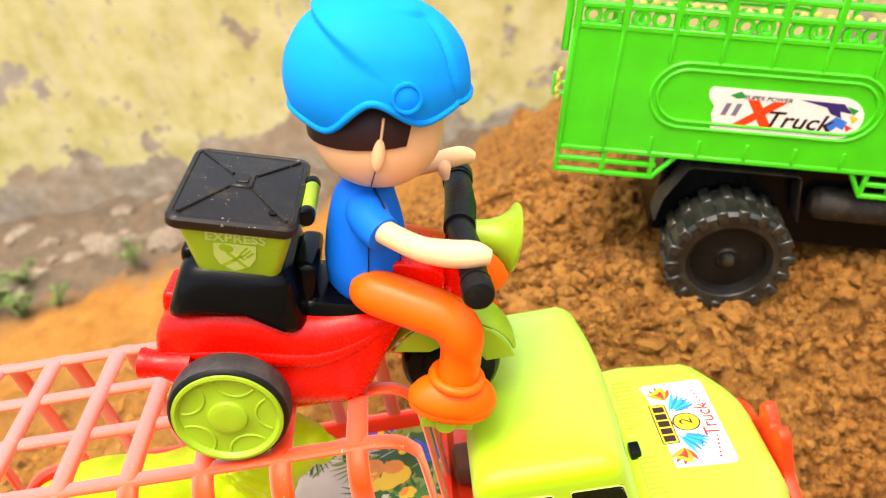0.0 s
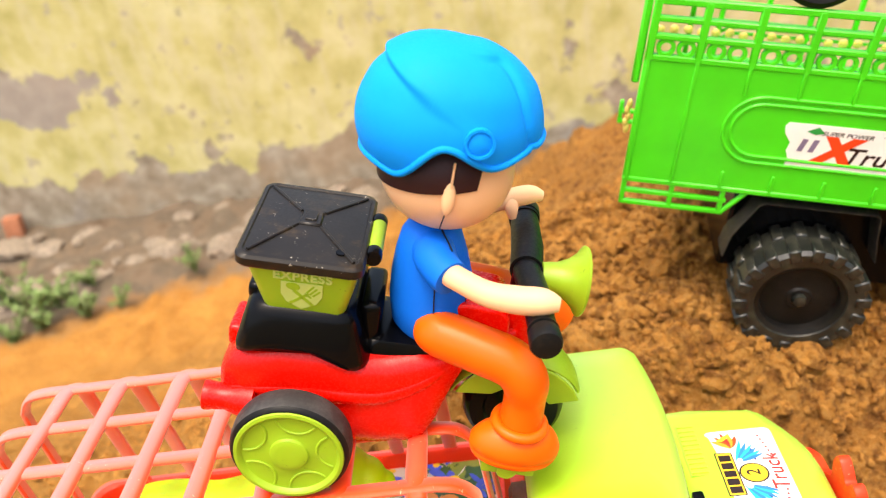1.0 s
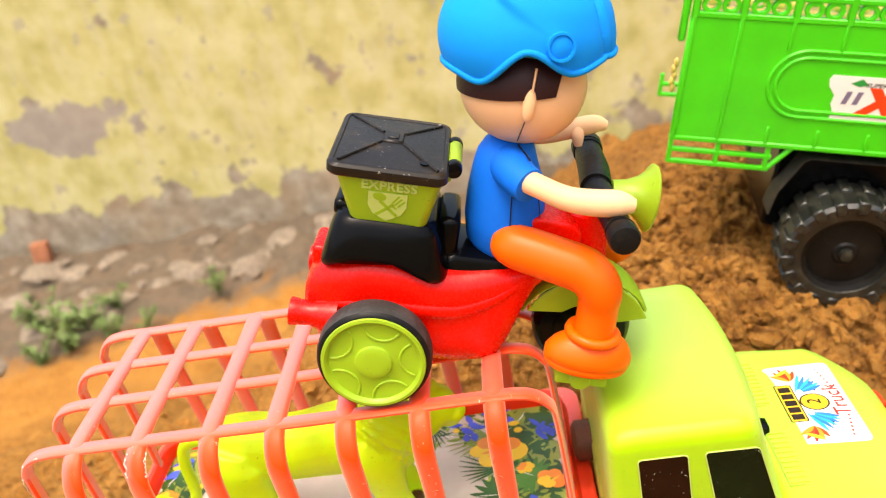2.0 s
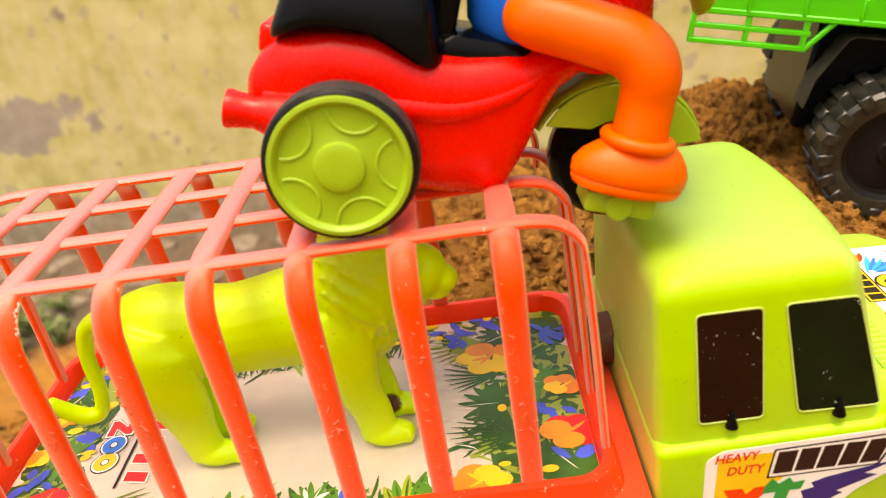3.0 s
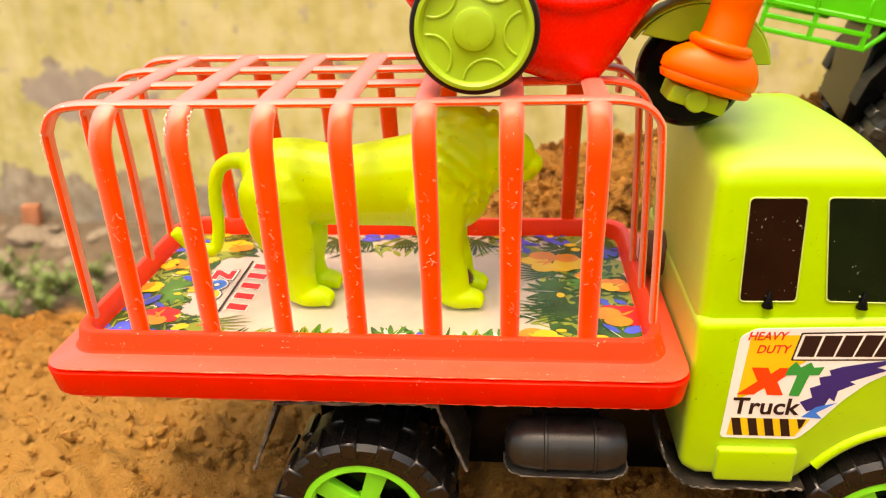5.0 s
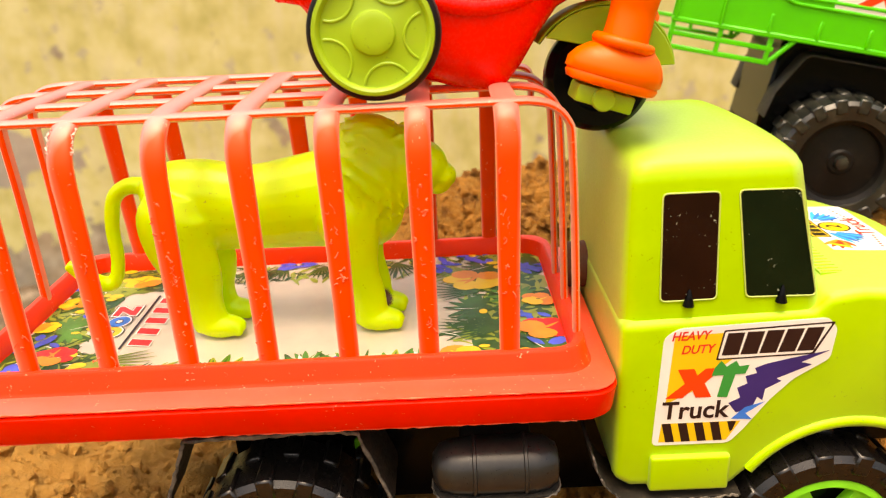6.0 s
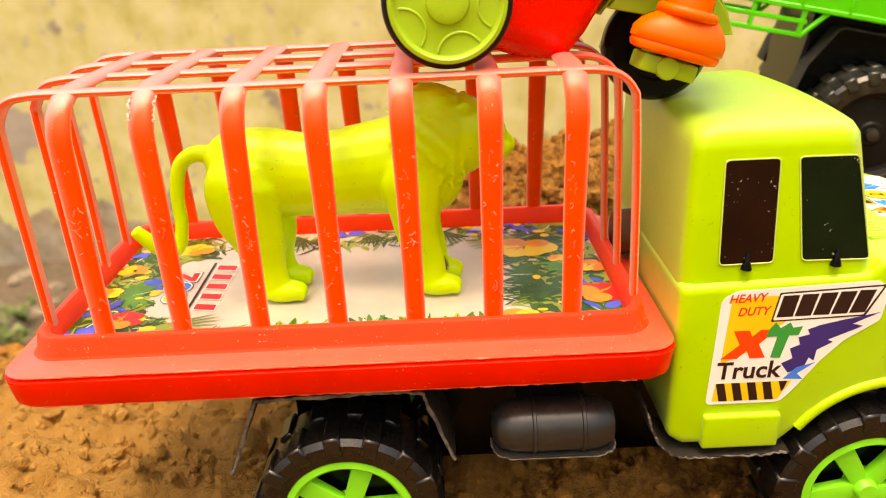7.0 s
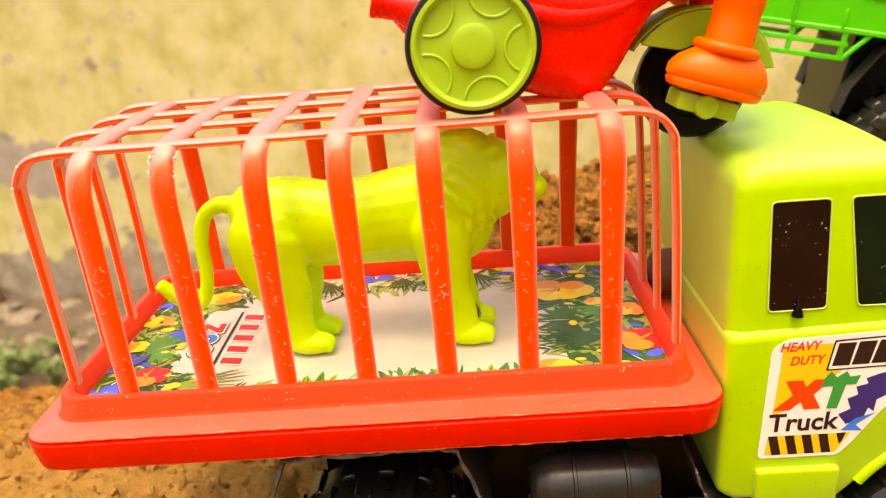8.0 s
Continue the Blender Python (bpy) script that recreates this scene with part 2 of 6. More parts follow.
def wall_material():
    m, t, p = node_material("peeling_yellow_wall")
    co = t.nodes.new("ShaderNodeTexCoord").outputs["Object"]
    sep = t.nodes.new("ShaderNodeSeparateXYZ")
    t.links.new(co, sep.inputs[0])
    big = add_node(t, "ShaderNodeTexNoise", Scale=3.2, Detail=7.0, Roughness=0.62)
    mid = add_node(t, "ShaderNodeTexNoise", Scale=7.0, Detail=5.0, Roughness=0.6)
    fine = add_node(t, "ShaderNodeTexNoise", Scale=14.0, Detail=6.0, Roughness=0.65)
    chips = add_node(t, "ShaderNodeTexNoise", Scale=11.0, Detail=5.0, Roughness=0.6)
    tone = add_node(t, "ShaderNodeTexNoise", Scale=4.5, Detail=4.0)
    for n in (big, mid, fine, chips, tone):
        t.links.new(co, n.inputs["Vector"])
    streak = t.nodes.new("ShaderNodeMapping")
    streak.inputs["Scale"].default_value = (9.0, 1.0, 2.0)
    t.links.new(co, streak.inputs[0])
    runs = add_node(t, "ShaderNodeTexNoise", Scale=2.0, Detail=7.0, Roughness=0.65)
    t.links.new(streak.outputs[0], runs.inputs["Vector"])
    paint = ramp(t, mid.outputs[0], [(0.30, (0.41, 0.40, 0.135)), (0.5, (0.54, 0.535, 0.23)), (0.72, (0.64, 0.645, 0.37))])
    # pale runs of water, and thin places where the plaster shows through
    paint = mix(t, ramp(t, runs.outputs[0], [(0.48, (0,)), (0.70, (0.55,))]), paint, (0.57, 0.56, 0.39))
    paint = mix(t, ramp(t, runs.outputs[0], [(0.28, (0.45,)), (0.40, (0,))]), paint, (0.38, 0.36, 0.14))
    plaster = ramp(t, fine.outputs[0], [(0.3, (0.19, 0.165, 0.12)), (0.5, (0.31, 0.28, 0.22)), (0.7, (0.46, 0.43, 0.35))])
    plaster = mix(t, ramp(t, tone.outputs[0], [(0.48, (0,)), (0.62, (0.45,))]), plaster, (0.35, 0.25, 0.15))
    plaster = mix(t, ramp(t, tone.outputs[0], [(0.30, (0.5,)), (0.42, (0,))]), plaster, (0.30, 0.29, 0.28))
    # The paint has flaked off along the foot of the wall and in patches above it.
    low = t.nodes.new("ShaderNodeMapRange")
    low.inputs["From Min"].default_value, low.inputs["From Max"].default_value = -0.86, -1.12
    t.links.new(sep.outputs[2], low.inputs["Value"])
    total = t.nodes.new("ShaderNodeMath")
    total.operation = "MULTIPLY_ADD"
    t.links.new(low.outputs[0], total.inputs[0])
    total.inputs[1].default_value = 0.30
    t.links.new(big.outputs[0], total.inputs[2])
    # one large bare patch at eye height, left by a leak
    around = t.nodes.new("ShaderNodeVectorMath")
    around.operation = "MULTIPLY_ADD"
    around.inputs[1].default_value, around.inputs[2].default_value = (3.0, 0.0, 6.5), (4.9, 0.0, 3.95)
    t.links.new(co, around.inputs[0])
    reach = t.nodes.new("ShaderNodeVectorMath")
    reach.operation = "LENGTH"
    t.links.new(around.outputs[0], reach.inputs[0])
    leak = t.nodes.new("ShaderNodeMapRange")
    leak.inputs["From Min"].default_value, leak.inputs["From Max"].default_value = 1.3, 0.2
    leak.inputs["To Max"].default_value = 0.25
    t.links.new(reach.outputs["Value"], leak.inputs["Value"])
    with_leak = t.nodes.new("ShaderNodeMath")
    t.links.new(total.outputs[0], with_leak.inputs[0])
    t.links.new(leak.outputs[0], with_leak.inputs[1])
    total = with_leak
    plaster = mix(t, ramp(t, leak.outputs[0], [(0.02, (0,)), (0.12, (0.6,))]), plaster, (0.36, 0.34, 0.32))
    bare = ramp(t, total.outputs[0], [(0.615, (0,)), (0.64, (0.97,))])
    small = ramp(t, chips.outputs[0], [(0.625, (0,)), (0.65, (0.65,))])
    rubbed = mix(t, small, paint, (0.37, 0.34, 0.28))
    scar_map = t.nodes.new("ShaderNodeMapping")
    scar_map.inputs["Scale"].default_value = (5.5, 1.0, 2.6)
    t.links.new(co, scar_map.inputs[0])
    scars = add_node(t, "ShaderNodeTexNoise", Scale=3.0, Detail=8.0, Roughness=0.72)
    t.links.new(scar_map.outputs[0], scars.inputs["Vector"])
    rubbed = mix(t, ramp(t, scars.outputs[0], [(0.655, (0,)), (0.68, (0.65,))]), rubbed, (0.24, 0.22, 0.17))
    t.links.new(mix(t, bare, rubbed, plaster), p.inputs["Base Color"])
    p.inputs["Roughness"].default_value = 0.9
    b = add_node(t, "ShaderNodeBump", Strength=0.5, Distance=0.006)
    t.links.new(total.outputs[0], b.inputs["Height"])
    t.links.new(b.outputs[0], p.inputs["Normal"])
    return m


def sand_material(name, light):
    m, t, p = node_material(name)
    co = t.nodes.new("ShaderNodeTexCoord").outputs["Object"]
    sep = t.nodes.new("ShaderNodeSeparateXYZ")
    t.links.new(co, sep.inputs[0])
    big = add_node(t, "ShaderNodeTexNoise", Scale=14.0, Detail=5.0)
    fine = add_node(t, "ShaderNodeTexNoise", Scale=260.0, Detail=6.0, Roughness=0.7)
    grain = add_node(t, "ShaderNodeTexNoise", Scale=1400.0, Detail=3.0)
    clump = add_node(t, "ShaderNodeTexNoise", Scale=110.0, Detail=4.0, Roughness=0.6)
    edge = add_node(t, "ShaderNodeTexNoise", Scale=7.0, Detail=9.0, Roughness=0.65)
    for n in (clump, big, fine, grain, edge):
        t.links.new(co, n.inputs["Vector"])
    sand = ramp(t, big.outputs[0], [(0.3, (0.40 * light, 0.165 * light, 0.025 * light)), (0.7, (0.54 * light, 0.255 * light, 0.050 * light))])
    sand = mix(t, ramp(t, fine.outputs[0], [(0.45, (0,)), (0.7, (0.75,))]), sand, (0.62, 0.35, 0.10))
    # dark spots painted for the shade between crumbs, fewer towards low x
    lumpy = t.nodes.new("ShaderNodeMapRange")
    lumpy.inputs["From Min"].default_value, lumpy.inputs["From Max"].default_value = 0.0, 0.16
    lumpy.inputs["To Min"].default_value, lumpy.inputs["To Max"].default_value = 0.4, 1.0
    t.links.new(sep.outputs[0], lumpy.inputs["Value"])
    spots = t.nodes.new("ShaderNodeMath")
    spots.operation = "MULTIPLY"
    t.links.new(ramp(t, clump.outputs[0], [(0.38, (0.75,)), (0.52, (0,))]), spots.inputs[0])
    t.links.new(lumpy.outputs[0], spots.inputs[1])
    sand = mix(t, spots.outputs[0], sand, (0.13, 0.042, 0.008))
    # paler and yellower in a ragged patch round the truck's rear
    off = t.nodes.new("ShaderNodeVectorMath")
    off.operation = "DISTANCE"
    off.inputs[1].default_value = (-0.12, 0.0, -0.12)
    t.links.new(co, off.inputs[0])
    uneven = t.nodes.new("ShaderNodeMath")
    uneven.operation = "MULTIPLY_ADD"
    uneven.inputs[1].default_value = 0.25
    t.links.new(big.outputs[0], uneven.inputs[0])
    t.links.new(off.outputs["Value"], uneven.inputs[2])
    pale_patch = t.nodes.new("ShaderNodeMapRange")
    pale_patch.inputs["From Min"].default_value, pale_patch.inputs["From Max"].default_value = 0.42, 0.22
    pale_patch.inputs["To Max"].default_value = 0.65
    t.links.new(uneven.outputs[0], pale_patch.inputs["Value"])
    sand = mix(t, pale_patch.outputs[0], sand, (0.60, 0.34, 0.09))
    # a little browner towards greater x
    uneven_x = t.nodes.new("ShaderNodeMath")
    uneven_x.operation = "MULTIPLY_ADD"
    t.links.new(big.outputs[0], uneven_x.inputs[0])
    uneven_x.inputs[1].default_value = 0.25
    t.links.new(sep.outputs[0], uneven_x.inputs[2])
    browner = t.nodes.new("ShaderNodeMapRange")
    browner.inputs["From Min"].default_value, browner.inputs["From Max"].default_value = 0.12, 0.42
    browner.inputs["To Max"].default_value = 0.18
    t.links.new(uneven_x.outputs[0], browner.inputs["Value"])
    sand = mix(t, browner.outputs[0], sand, (0.17, 0.066, 0.014))
    dirt = ramp(t, edge.outputs[0], [(0.3, (0.13, 0.09, 0.055)), (0.45, (0.21, 0.155, 0.105)), (0.55, (0.15, 0.12, 0.085)), (0.7, (0.27, 0.21, 0.15))])
    # Past the foot of the heap the sand gives way to trodden soil.
    far = t.nodes.new("ShaderNodeMath")
    far.operation = "MULTIPLY_ADD"
    t.links.new(sep.outputs[0], far.inputs[0])
    far.inputs[1].default_value = -0.35
    t.links.new(sep.outputs[1], far.inputs[2])
    wob = t.nodes.new("ShaderNodeMath")
    wob.operation = "MULTIPLY_ADD"
    t.links.new(edge.outputs[0], wob.inputs[0])
    wob.inputs[1].default_value = 0.5
    t.links.new(far.outputs[0], wob.inputs[2])
    rng = t.nodes.new("ShaderNodeMapRange")
    rng.inputs["From Min"].default_value, rng.inputs["From Max"].default_value = 2.70, 2.86
    t.links.new(wob.outputs[0], rng.inputs["Value"])
    t.links.new(mix(t, rng.outputs[0], sand, dirt), p.inputs["Base Color"])
    p.inputs["Roughness"].default_value = 0.95
    p.inputs["Specular IOR Level"].default_value = 0.2
    add = t.nodes.new("ShaderNodeMath")
    t.links.new(fine.outputs[0], add.inputs[0])
    t.links.new(grain.outputs[0], add.inputs[1])
    b = add_node(t, "ShaderNodeBump", Strength=1.0, Distance=0.003)
    t.links.new(add.outputs[0], b.inputs["Height"])
    t.links.new(b.outputs[0], p.inputs["Normal"])
    return m


WALL = wall_material()
SAND = sand_material("crumbly_orange_sand", 1.0)
# Lighter copy for the loose crumbs, standing in for their lit tops.
PALE_SAND = sand_material("pale_sand_crumbs", 1.3)
BRICK = plastic("orange_brick", (0.40, 0.15, 0.07), 0.9, 0.3, dust=0.55, dust_color=(0.30, 0.22, 0.15))
STONE = plastic("rubble_stone", (0.22, 0.18, 0.135), 0.85, 0.35, dust=0.3)
LEAF = plastic("weed_leaf", (0.15, 0.23, 0.06), 0.6, 0.4)
STEM = plastic("weed_stem", (0.10, 0.14, 0.04), 0.6, 0.3)


# ---- mesh helpers; all lengths in centimetres ----
def thing(name, label, category, base=(0, 0, 0), turn=(0, 0, 0), group="", kind=""):
    ob = new(name)
    ob.empty_display_size = 0.02
    ob.matrix_world = pose(base[0] * CM, base[1] * CM, base[2] * CM, *turn)
    return tagged(ob, label, category, group, kind)


def finish(name, bm, materials, smooth=38):
    bmesh.ops.remove_doubles(bm, verts=bm.verts, dist=1e-5)
    bmesh.ops.recalc_face_normals(bm, faces=bm.faces)
    limit = radians(smooth)
    for ed in bm.edges:
        if len(ed.link_faces) == 2 and ed.calc_face_angle(0) > limit:
            ed.smooth = False
    for f in bm.faces:
        f.smooth = True
    bmesh.ops.scale(bm, vec=(CM, CM, CM), verts=bm.verts)
    me = bpy.data.meshes.new(name)
    bm.to_mesh(me)
    bm.free()
    for m in materials if isinstance(materials, (list, tuple)) else [materials]:
        me.materials.append(m)
    return me


def part(name, bm, material, parent, label="", at=(0, 0, 0), turn=(0, 0, 0), smooth=38, kind=""):
    ob = new(name, finish(name, bm, material, smooth))
    ob.parent = parent
    ob.matrix_basis = pose(at[0] * CM, at[1] * CM, at[2] * CM, *turn)
    return tagged(ob, label, kind=kind)


def again(ob, parent, m):
    """Another object on the same mesh, with its own parts."""
    c = copy_thing(ob, m)
    c.parent = parent
    return c


def ring_faces(bm, rings, closed=True, caps=(True, True)):
    loops = [[bm.verts.new(p) for p in r] for r in rings]
    n = len(loops[0])
    for a, b in zip(loops, loops[1:]):
        for k in range(n if closed else n - 1):
            bm.faces.new((a[k], a[(k + 1) % n], b[(k + 1) % n], b[k]))
    if caps[0]:
        bm.faces.new(loops[0])
    if caps[1]:
        bm.faces.new(loops[-1])
    return loops


def rrect(x0, x1, y0, y1, r, z, n=5):
    pts = []
    for cx, cy, s in ((x1 - r, y1 - r, 0), (x0 + r, y1 - r, 90), (x0 + r, y0 + r, 180), (x1 - r, y0 + r, 270)):
        for k in range(n + 1):
            g = radians(s + 90 * k / n)
            pts.append((cx + r * math.cos(g), cy + r * math.sin(g), z))
    return pts


def box(bm, x0, x1, y0, y1, z0, z1, bevel=0.0, seg=2):
    b = bmesh.new()
    ring_faces(b, [[(x0, y0, z0), (x1, y0, z0), (x1, y1, z0), (x0, y1, z0)], [(x0, y0, z1), (x1, y0, z1), (x1, y1, z1), (x0, y1, z1)]])
    if bevel:
        bmesh.ops.recalc_face_normals(b, faces=b.faces)
        bmesh.ops.bevel(b, geom=b.edges[:], offset=bevel, segments=seg, profile=0.6, affect="EDGES")
    join(bm, b)


def join(bm, other, m=None, index=None):
    if m is not None:
        bmesh.ops.transform(other, matrix=m, verts=other.verts)
    me = bpy.data.meshes.new("temp")
    other.to_mesh(me)
    other.free()
    count = len(bm.faces)
    bm.from_mesh(me)
    bpy.data.meshes.remove(me)
    if index is not None:
        bm.faces.ensure_lookup_table()
        for k in range(count, len(bm.faces)):
            bm.faces[k].material_index = index


def prism(bm, poly, d0, d1, plane="xz", bevel=0.0, seg=2):
    """A polygon in one plane, drawn out from d0 to d1 across it."""
    put = {"xz": lambda a, b, d: (a, d, b), "xy": lambda a, b, d: (a, b, d), "yz": lambda a, b, d: (d, a, b)}[plane]
    b = bmesh.new()
    ring_faces(b, [[put(p, q, d0) for p, q in poly], [put(p, q, d1) for p, q in poly]])
    bmesh.ops.recalc_face_normals(b, faces=b.faces)
    if bevel:
        sharp = [ed for ed in b.edges if len(ed.link_faces) == 2 and ed.calc_face_angle(0) > radians(28)]
        bmesh.ops.bevel(b, geom=sharp, offset=bevel, segments=seg, profile=0.6, affect="EDGES", clamp_overlap=True)
    join(bm, b)


def lathe(bm, profile, axis="y", center=(0, 0, 0), n=40):
    """A profile of (radius, place along the axis), turned about it."""
    rings = []
    for r, h in profile:
        ring = []
        for k in range(n):
            c, s = max(r, 1e-4) * math.cos(2 * math.pi * k / n), max(r, 1e-4) * math.sin(2 * math.pi * k / n)
            p = {"y": (c, h, s), "x": (h, c, s), "z": (c, s, h)}[axis]
            ring.append(tuple(a + b for a, b in zip(p, center)))
        rings.append(ring)
    b = bmesh.new()
    ring_faces(b, rings, caps=(profile[0][0] < 1e-3, profile[-1][0] < 1e-3))
    join(bm, b)


def sweep(bm, path, wide, thick, across, n=8, power=4.0, caps=(True, True)):
    """A band or rod along a path. across: the direction of its width; wide and thick may vary along it."""
    path = [Vector(p) for p in path]
    rings = []
    for k, p in enumerate(path):
        d = (path[min(k + 1, len(path) - 1)] - path[max(k - 1, 0)]).normalized()
        side = Vector(across)
        side = (side - d * side.dot(d)).normalized()
        up = d.cross(side)
        w = wide[k] if isinstance(wide, (list, tuple)) else wide
        h = thick[k] if isinstance(thick, (list, tuple)) else thick
        ring = []
        for j in range(n):
            g = 2 * math.pi * (j + 0.5) / n
            c, s = math.cos(g), math.sin(g)
            f = (abs(c) ** power + abs(s) ** power) ** (-1 / power)
            ring.append(p + side * (c * f * w / 2) + up * (s * f * h / 2))
        rings.append(ring)
    b = bmesh.new()
    ring_faces(b, rings, caps=caps)
    join(bm, b)


def rod(bm, path, r, n=12, across=(0.31, 0.52, 0.79)):
    sweep(bm, path, [2 * v for v in r] if isinstance(r, (list, tuple)) else 2 * r, [2 * v for v in r] if isinstance(r, (list, tuple)) else 2 * r, across, n, 2.0)


def curve_points(pts, n=6):
    """A smooth curve through the points."""
    pts = [Vector(p) for p in pts]
    out = []
    for k in range(len(pts) - 1):
        p0, p1, p2, p3 = pts[max(k - 1, 0)], pts[k], pts[k + 1], pts[min(k + 2, len(pts) - 1)]
        for j in range(n):
            s = j / n
            out.append(0.5 * (2 * p1 + (p2 - p0) * s + (2 * p0 - 5 * p1 + 4 * p2 - p3) * s * s + (3 * p1 - p0 - 3 * p2 + p3) * s ** 3))
    return out + [pts[-1]]


def spread(values, n=6):
    """Values along such a curve."""
    return [v.x for v in curve_points([(v, 0, 0) for v in values], n)]


def ball(bm, c, r, nu=24, nv=14, m=None):
    b = bmesh.new()
    bmesh.ops.create_uvsphere(b, u_segments=nu, v_segments=nv, radius=1.0)
    bmesh.ops.transform(b, matrix=Matrix.Translation(c) @ (m or Matrix()) @ Matrix.Diagonal((*r, 1)), verts=b.verts)
    join(bm, b)


def smoothstep(a, b, x):
    s = min(1.0, max(0.0, (x - a) / (b - a)))
    return s * s * (3 - 2 * s)


def words(text, size, depth=0.02, shear=0.0, bold=0.0, spacing=1.0):
    """Letters as a bmesh in the x-y plane, in centimetres, centred."""
    cu = bpy.data.curves.new("words", "FONT")
    cu.body, cu.size, cu.extrude, cu.shear, cu.offset = text, size, depth, shear, bold
    cu.space_character, cu.align_x, cu.align_y, cu.resolution_u = spacing, "CENTER", "CENTER", 4
    ob = bpy.data.objects.new("words", cu)
    scene.collection.objects.link(ob)
    me = bpy.data.meshes.new_from_object(ob.evaluated_get(bpy.context.evaluated_depsgraph_get()))
    bm = bmesh.new()
    bm.from_mesh(me)
    bpy.data.objects.remove(ob)
    bpy.data.curves.remove(cu)
    bpy.data.meshes.remove(me)
    return bm


def face_frame(origin, right, up):
    """A frame on a surface: x to the right, y up, z out of it."""
    x, y = Vector(right).normalized(), Vector(up).normalized()
    y = (y - x * y.dot(x)).normalized()
    z = x.cross(y)
    m = Matrix((x, y, z)).transposed().to_4x4()
    m.translation = Vector(origin)
    return m


def sheet(bm, poly, m, lift, thick=0.02):
    """A flat printed shape, laid on a surface."""
    b = bmesh.new()
    ring_faces(b, [[(p, q, lift) for p, q in poly], [(p, q, lift + thick) for p, q in poly]], caps=(False, True))
    join(bm, b, m)


def round_poly(pts, r, n=4):
    """A polygon with rounded corners."""
    out = []
    for k, p in enumerate(pts):
        p, a, b = Vector(p), Vector(pts[k - 1]), Vector(pts[(k + 1) % len(pts)])
        da, db = (a - p).normalized(), (b - p).normalized()
        s = min(r, (a - p).length / 2.1, (b - p).length / 2.1)
        p0, p1 = p + da * s, p + db * s
        for j in range(n + 1):
            f = j / n
            out.append(tuple(p0 * (1 - f) ** 2 + p * 2 * f * (1 - f) + p1 * f * f))
    return out


def circle_poly(cx, cy, rx, ry=None, n=20, start=0, end=360):
    ry = rx if ry is None else ry
    return [(cx + rx * math.cos(radians(start + (end - start) * k / n)), cy + ry * math.sin(radians(start + (end - start) * k / n))) for k in range(n)]


# ---- the setting ----
def sand_height(x, y):
    """The heap of sand: level under the cage truck, up to a mound behind it, then down towards the wall."""
    level = -12.0 - 1.0 * smoothstep(-4, -30, x)
    broad = 0.55 * max(0.0, y - 22)
    rise = smoothstep(-13 - broad, 15 + broad, x)
    top = -12.2 + rise * (9.8 + 1.3 * smoothstep(24, 32, x)) - 1.6 * smoothstep(26, 46, x)
    z = level + (top - level) * smoothstep(10.5, 19.5, y)
    # The step at the foot of the mound is steeper beside the cab.
    z -= 1.5 * smoothstep(24, 34, x) * smoothstep(14, 4, y) * 0.4
    edge = smoothstep(6 + broad, -12 - broad, x)
    fall = max(0.0, y - 24 - 9 * smoothstep(24, 36, x) + 10 * edge)
    steep = 0.50 - 0.13 * rise + 0.12 * edge
    z -= steep * (math.sqrt(fall * fall + 64) - 8)
    z -= 0.42 * (math.sqrt(max(0.0, -14 - y) ** 2 + 36) - 6)
    z -= 0.30 * (math.sqrt(max(0.0, x - 75) ** 2 + 400) - 20) + 0.22 * (math.sqrt(max(0.0, -30 - x) ** 2 + 100) - 10)
    floor = -116.0
    return floor + math.log1p(math.exp((z - floor) / 6.0)) * 6.0 if z - floor < 60 else z


def lumps(x, y):
    p = Vector((x, y, 0))
    big = noise.fractal(p * 0.11 + Vector((3, 7, 1)), 1.0, 2.0, 3) * 1.3
    crumb = noise.fractal(p * 0.55, 0.8, 2.1, 4) * 0.5
    sharp = -0.8 * smoothstep(6, 14, y)
    if -32 < x < 62 and -14 < y < 48:
        # grains stuck together in rounded crumbs of two sizes
        warp = p + Vector((noise.noise(p * 0.9), noise.noise(p * 0.9 + Vector((5, 5, 5))), 0)) * 0.6
        for size, high in ((1.9, 1.45), (0.9, 0.95), (0.45, 0.42)):
            near = noise.voronoi(warp / size + Vector((size * 7, 3, 0)))[0][0]
            sharp += high * max(0.1, 0.5 + 0.9 * noise.noise(p * 0.35 + Vector((size, 8, 2)))) * math.sqrt(max(0.0, 1 - (near / 0.75) ** 2))
    far = smoothstep(60, 120, y)
    # Under the trucks' wheels the sand is pressed flat.
    mid = smoothstep(40, 60, max(y, 12 - x)) * (noise.fractal(p * 0.16 + Vector((9, 2, 4)), 0.8, 2.1, 5) * 3.6 - 0.8)
    return mid + (big * (0.35 + 0.65 * smoothstep(6, 14, y)) + crumb + sharp) * (1 - 0.3 * far) + far * noise.fractal(p * 0.05, 1, 2, 3) * 4


def steps(*spans):
    out = []
    for a, b, s in spans:
        out += list(np.arange(a, b, s))
    return out + [spans[-1][1]]


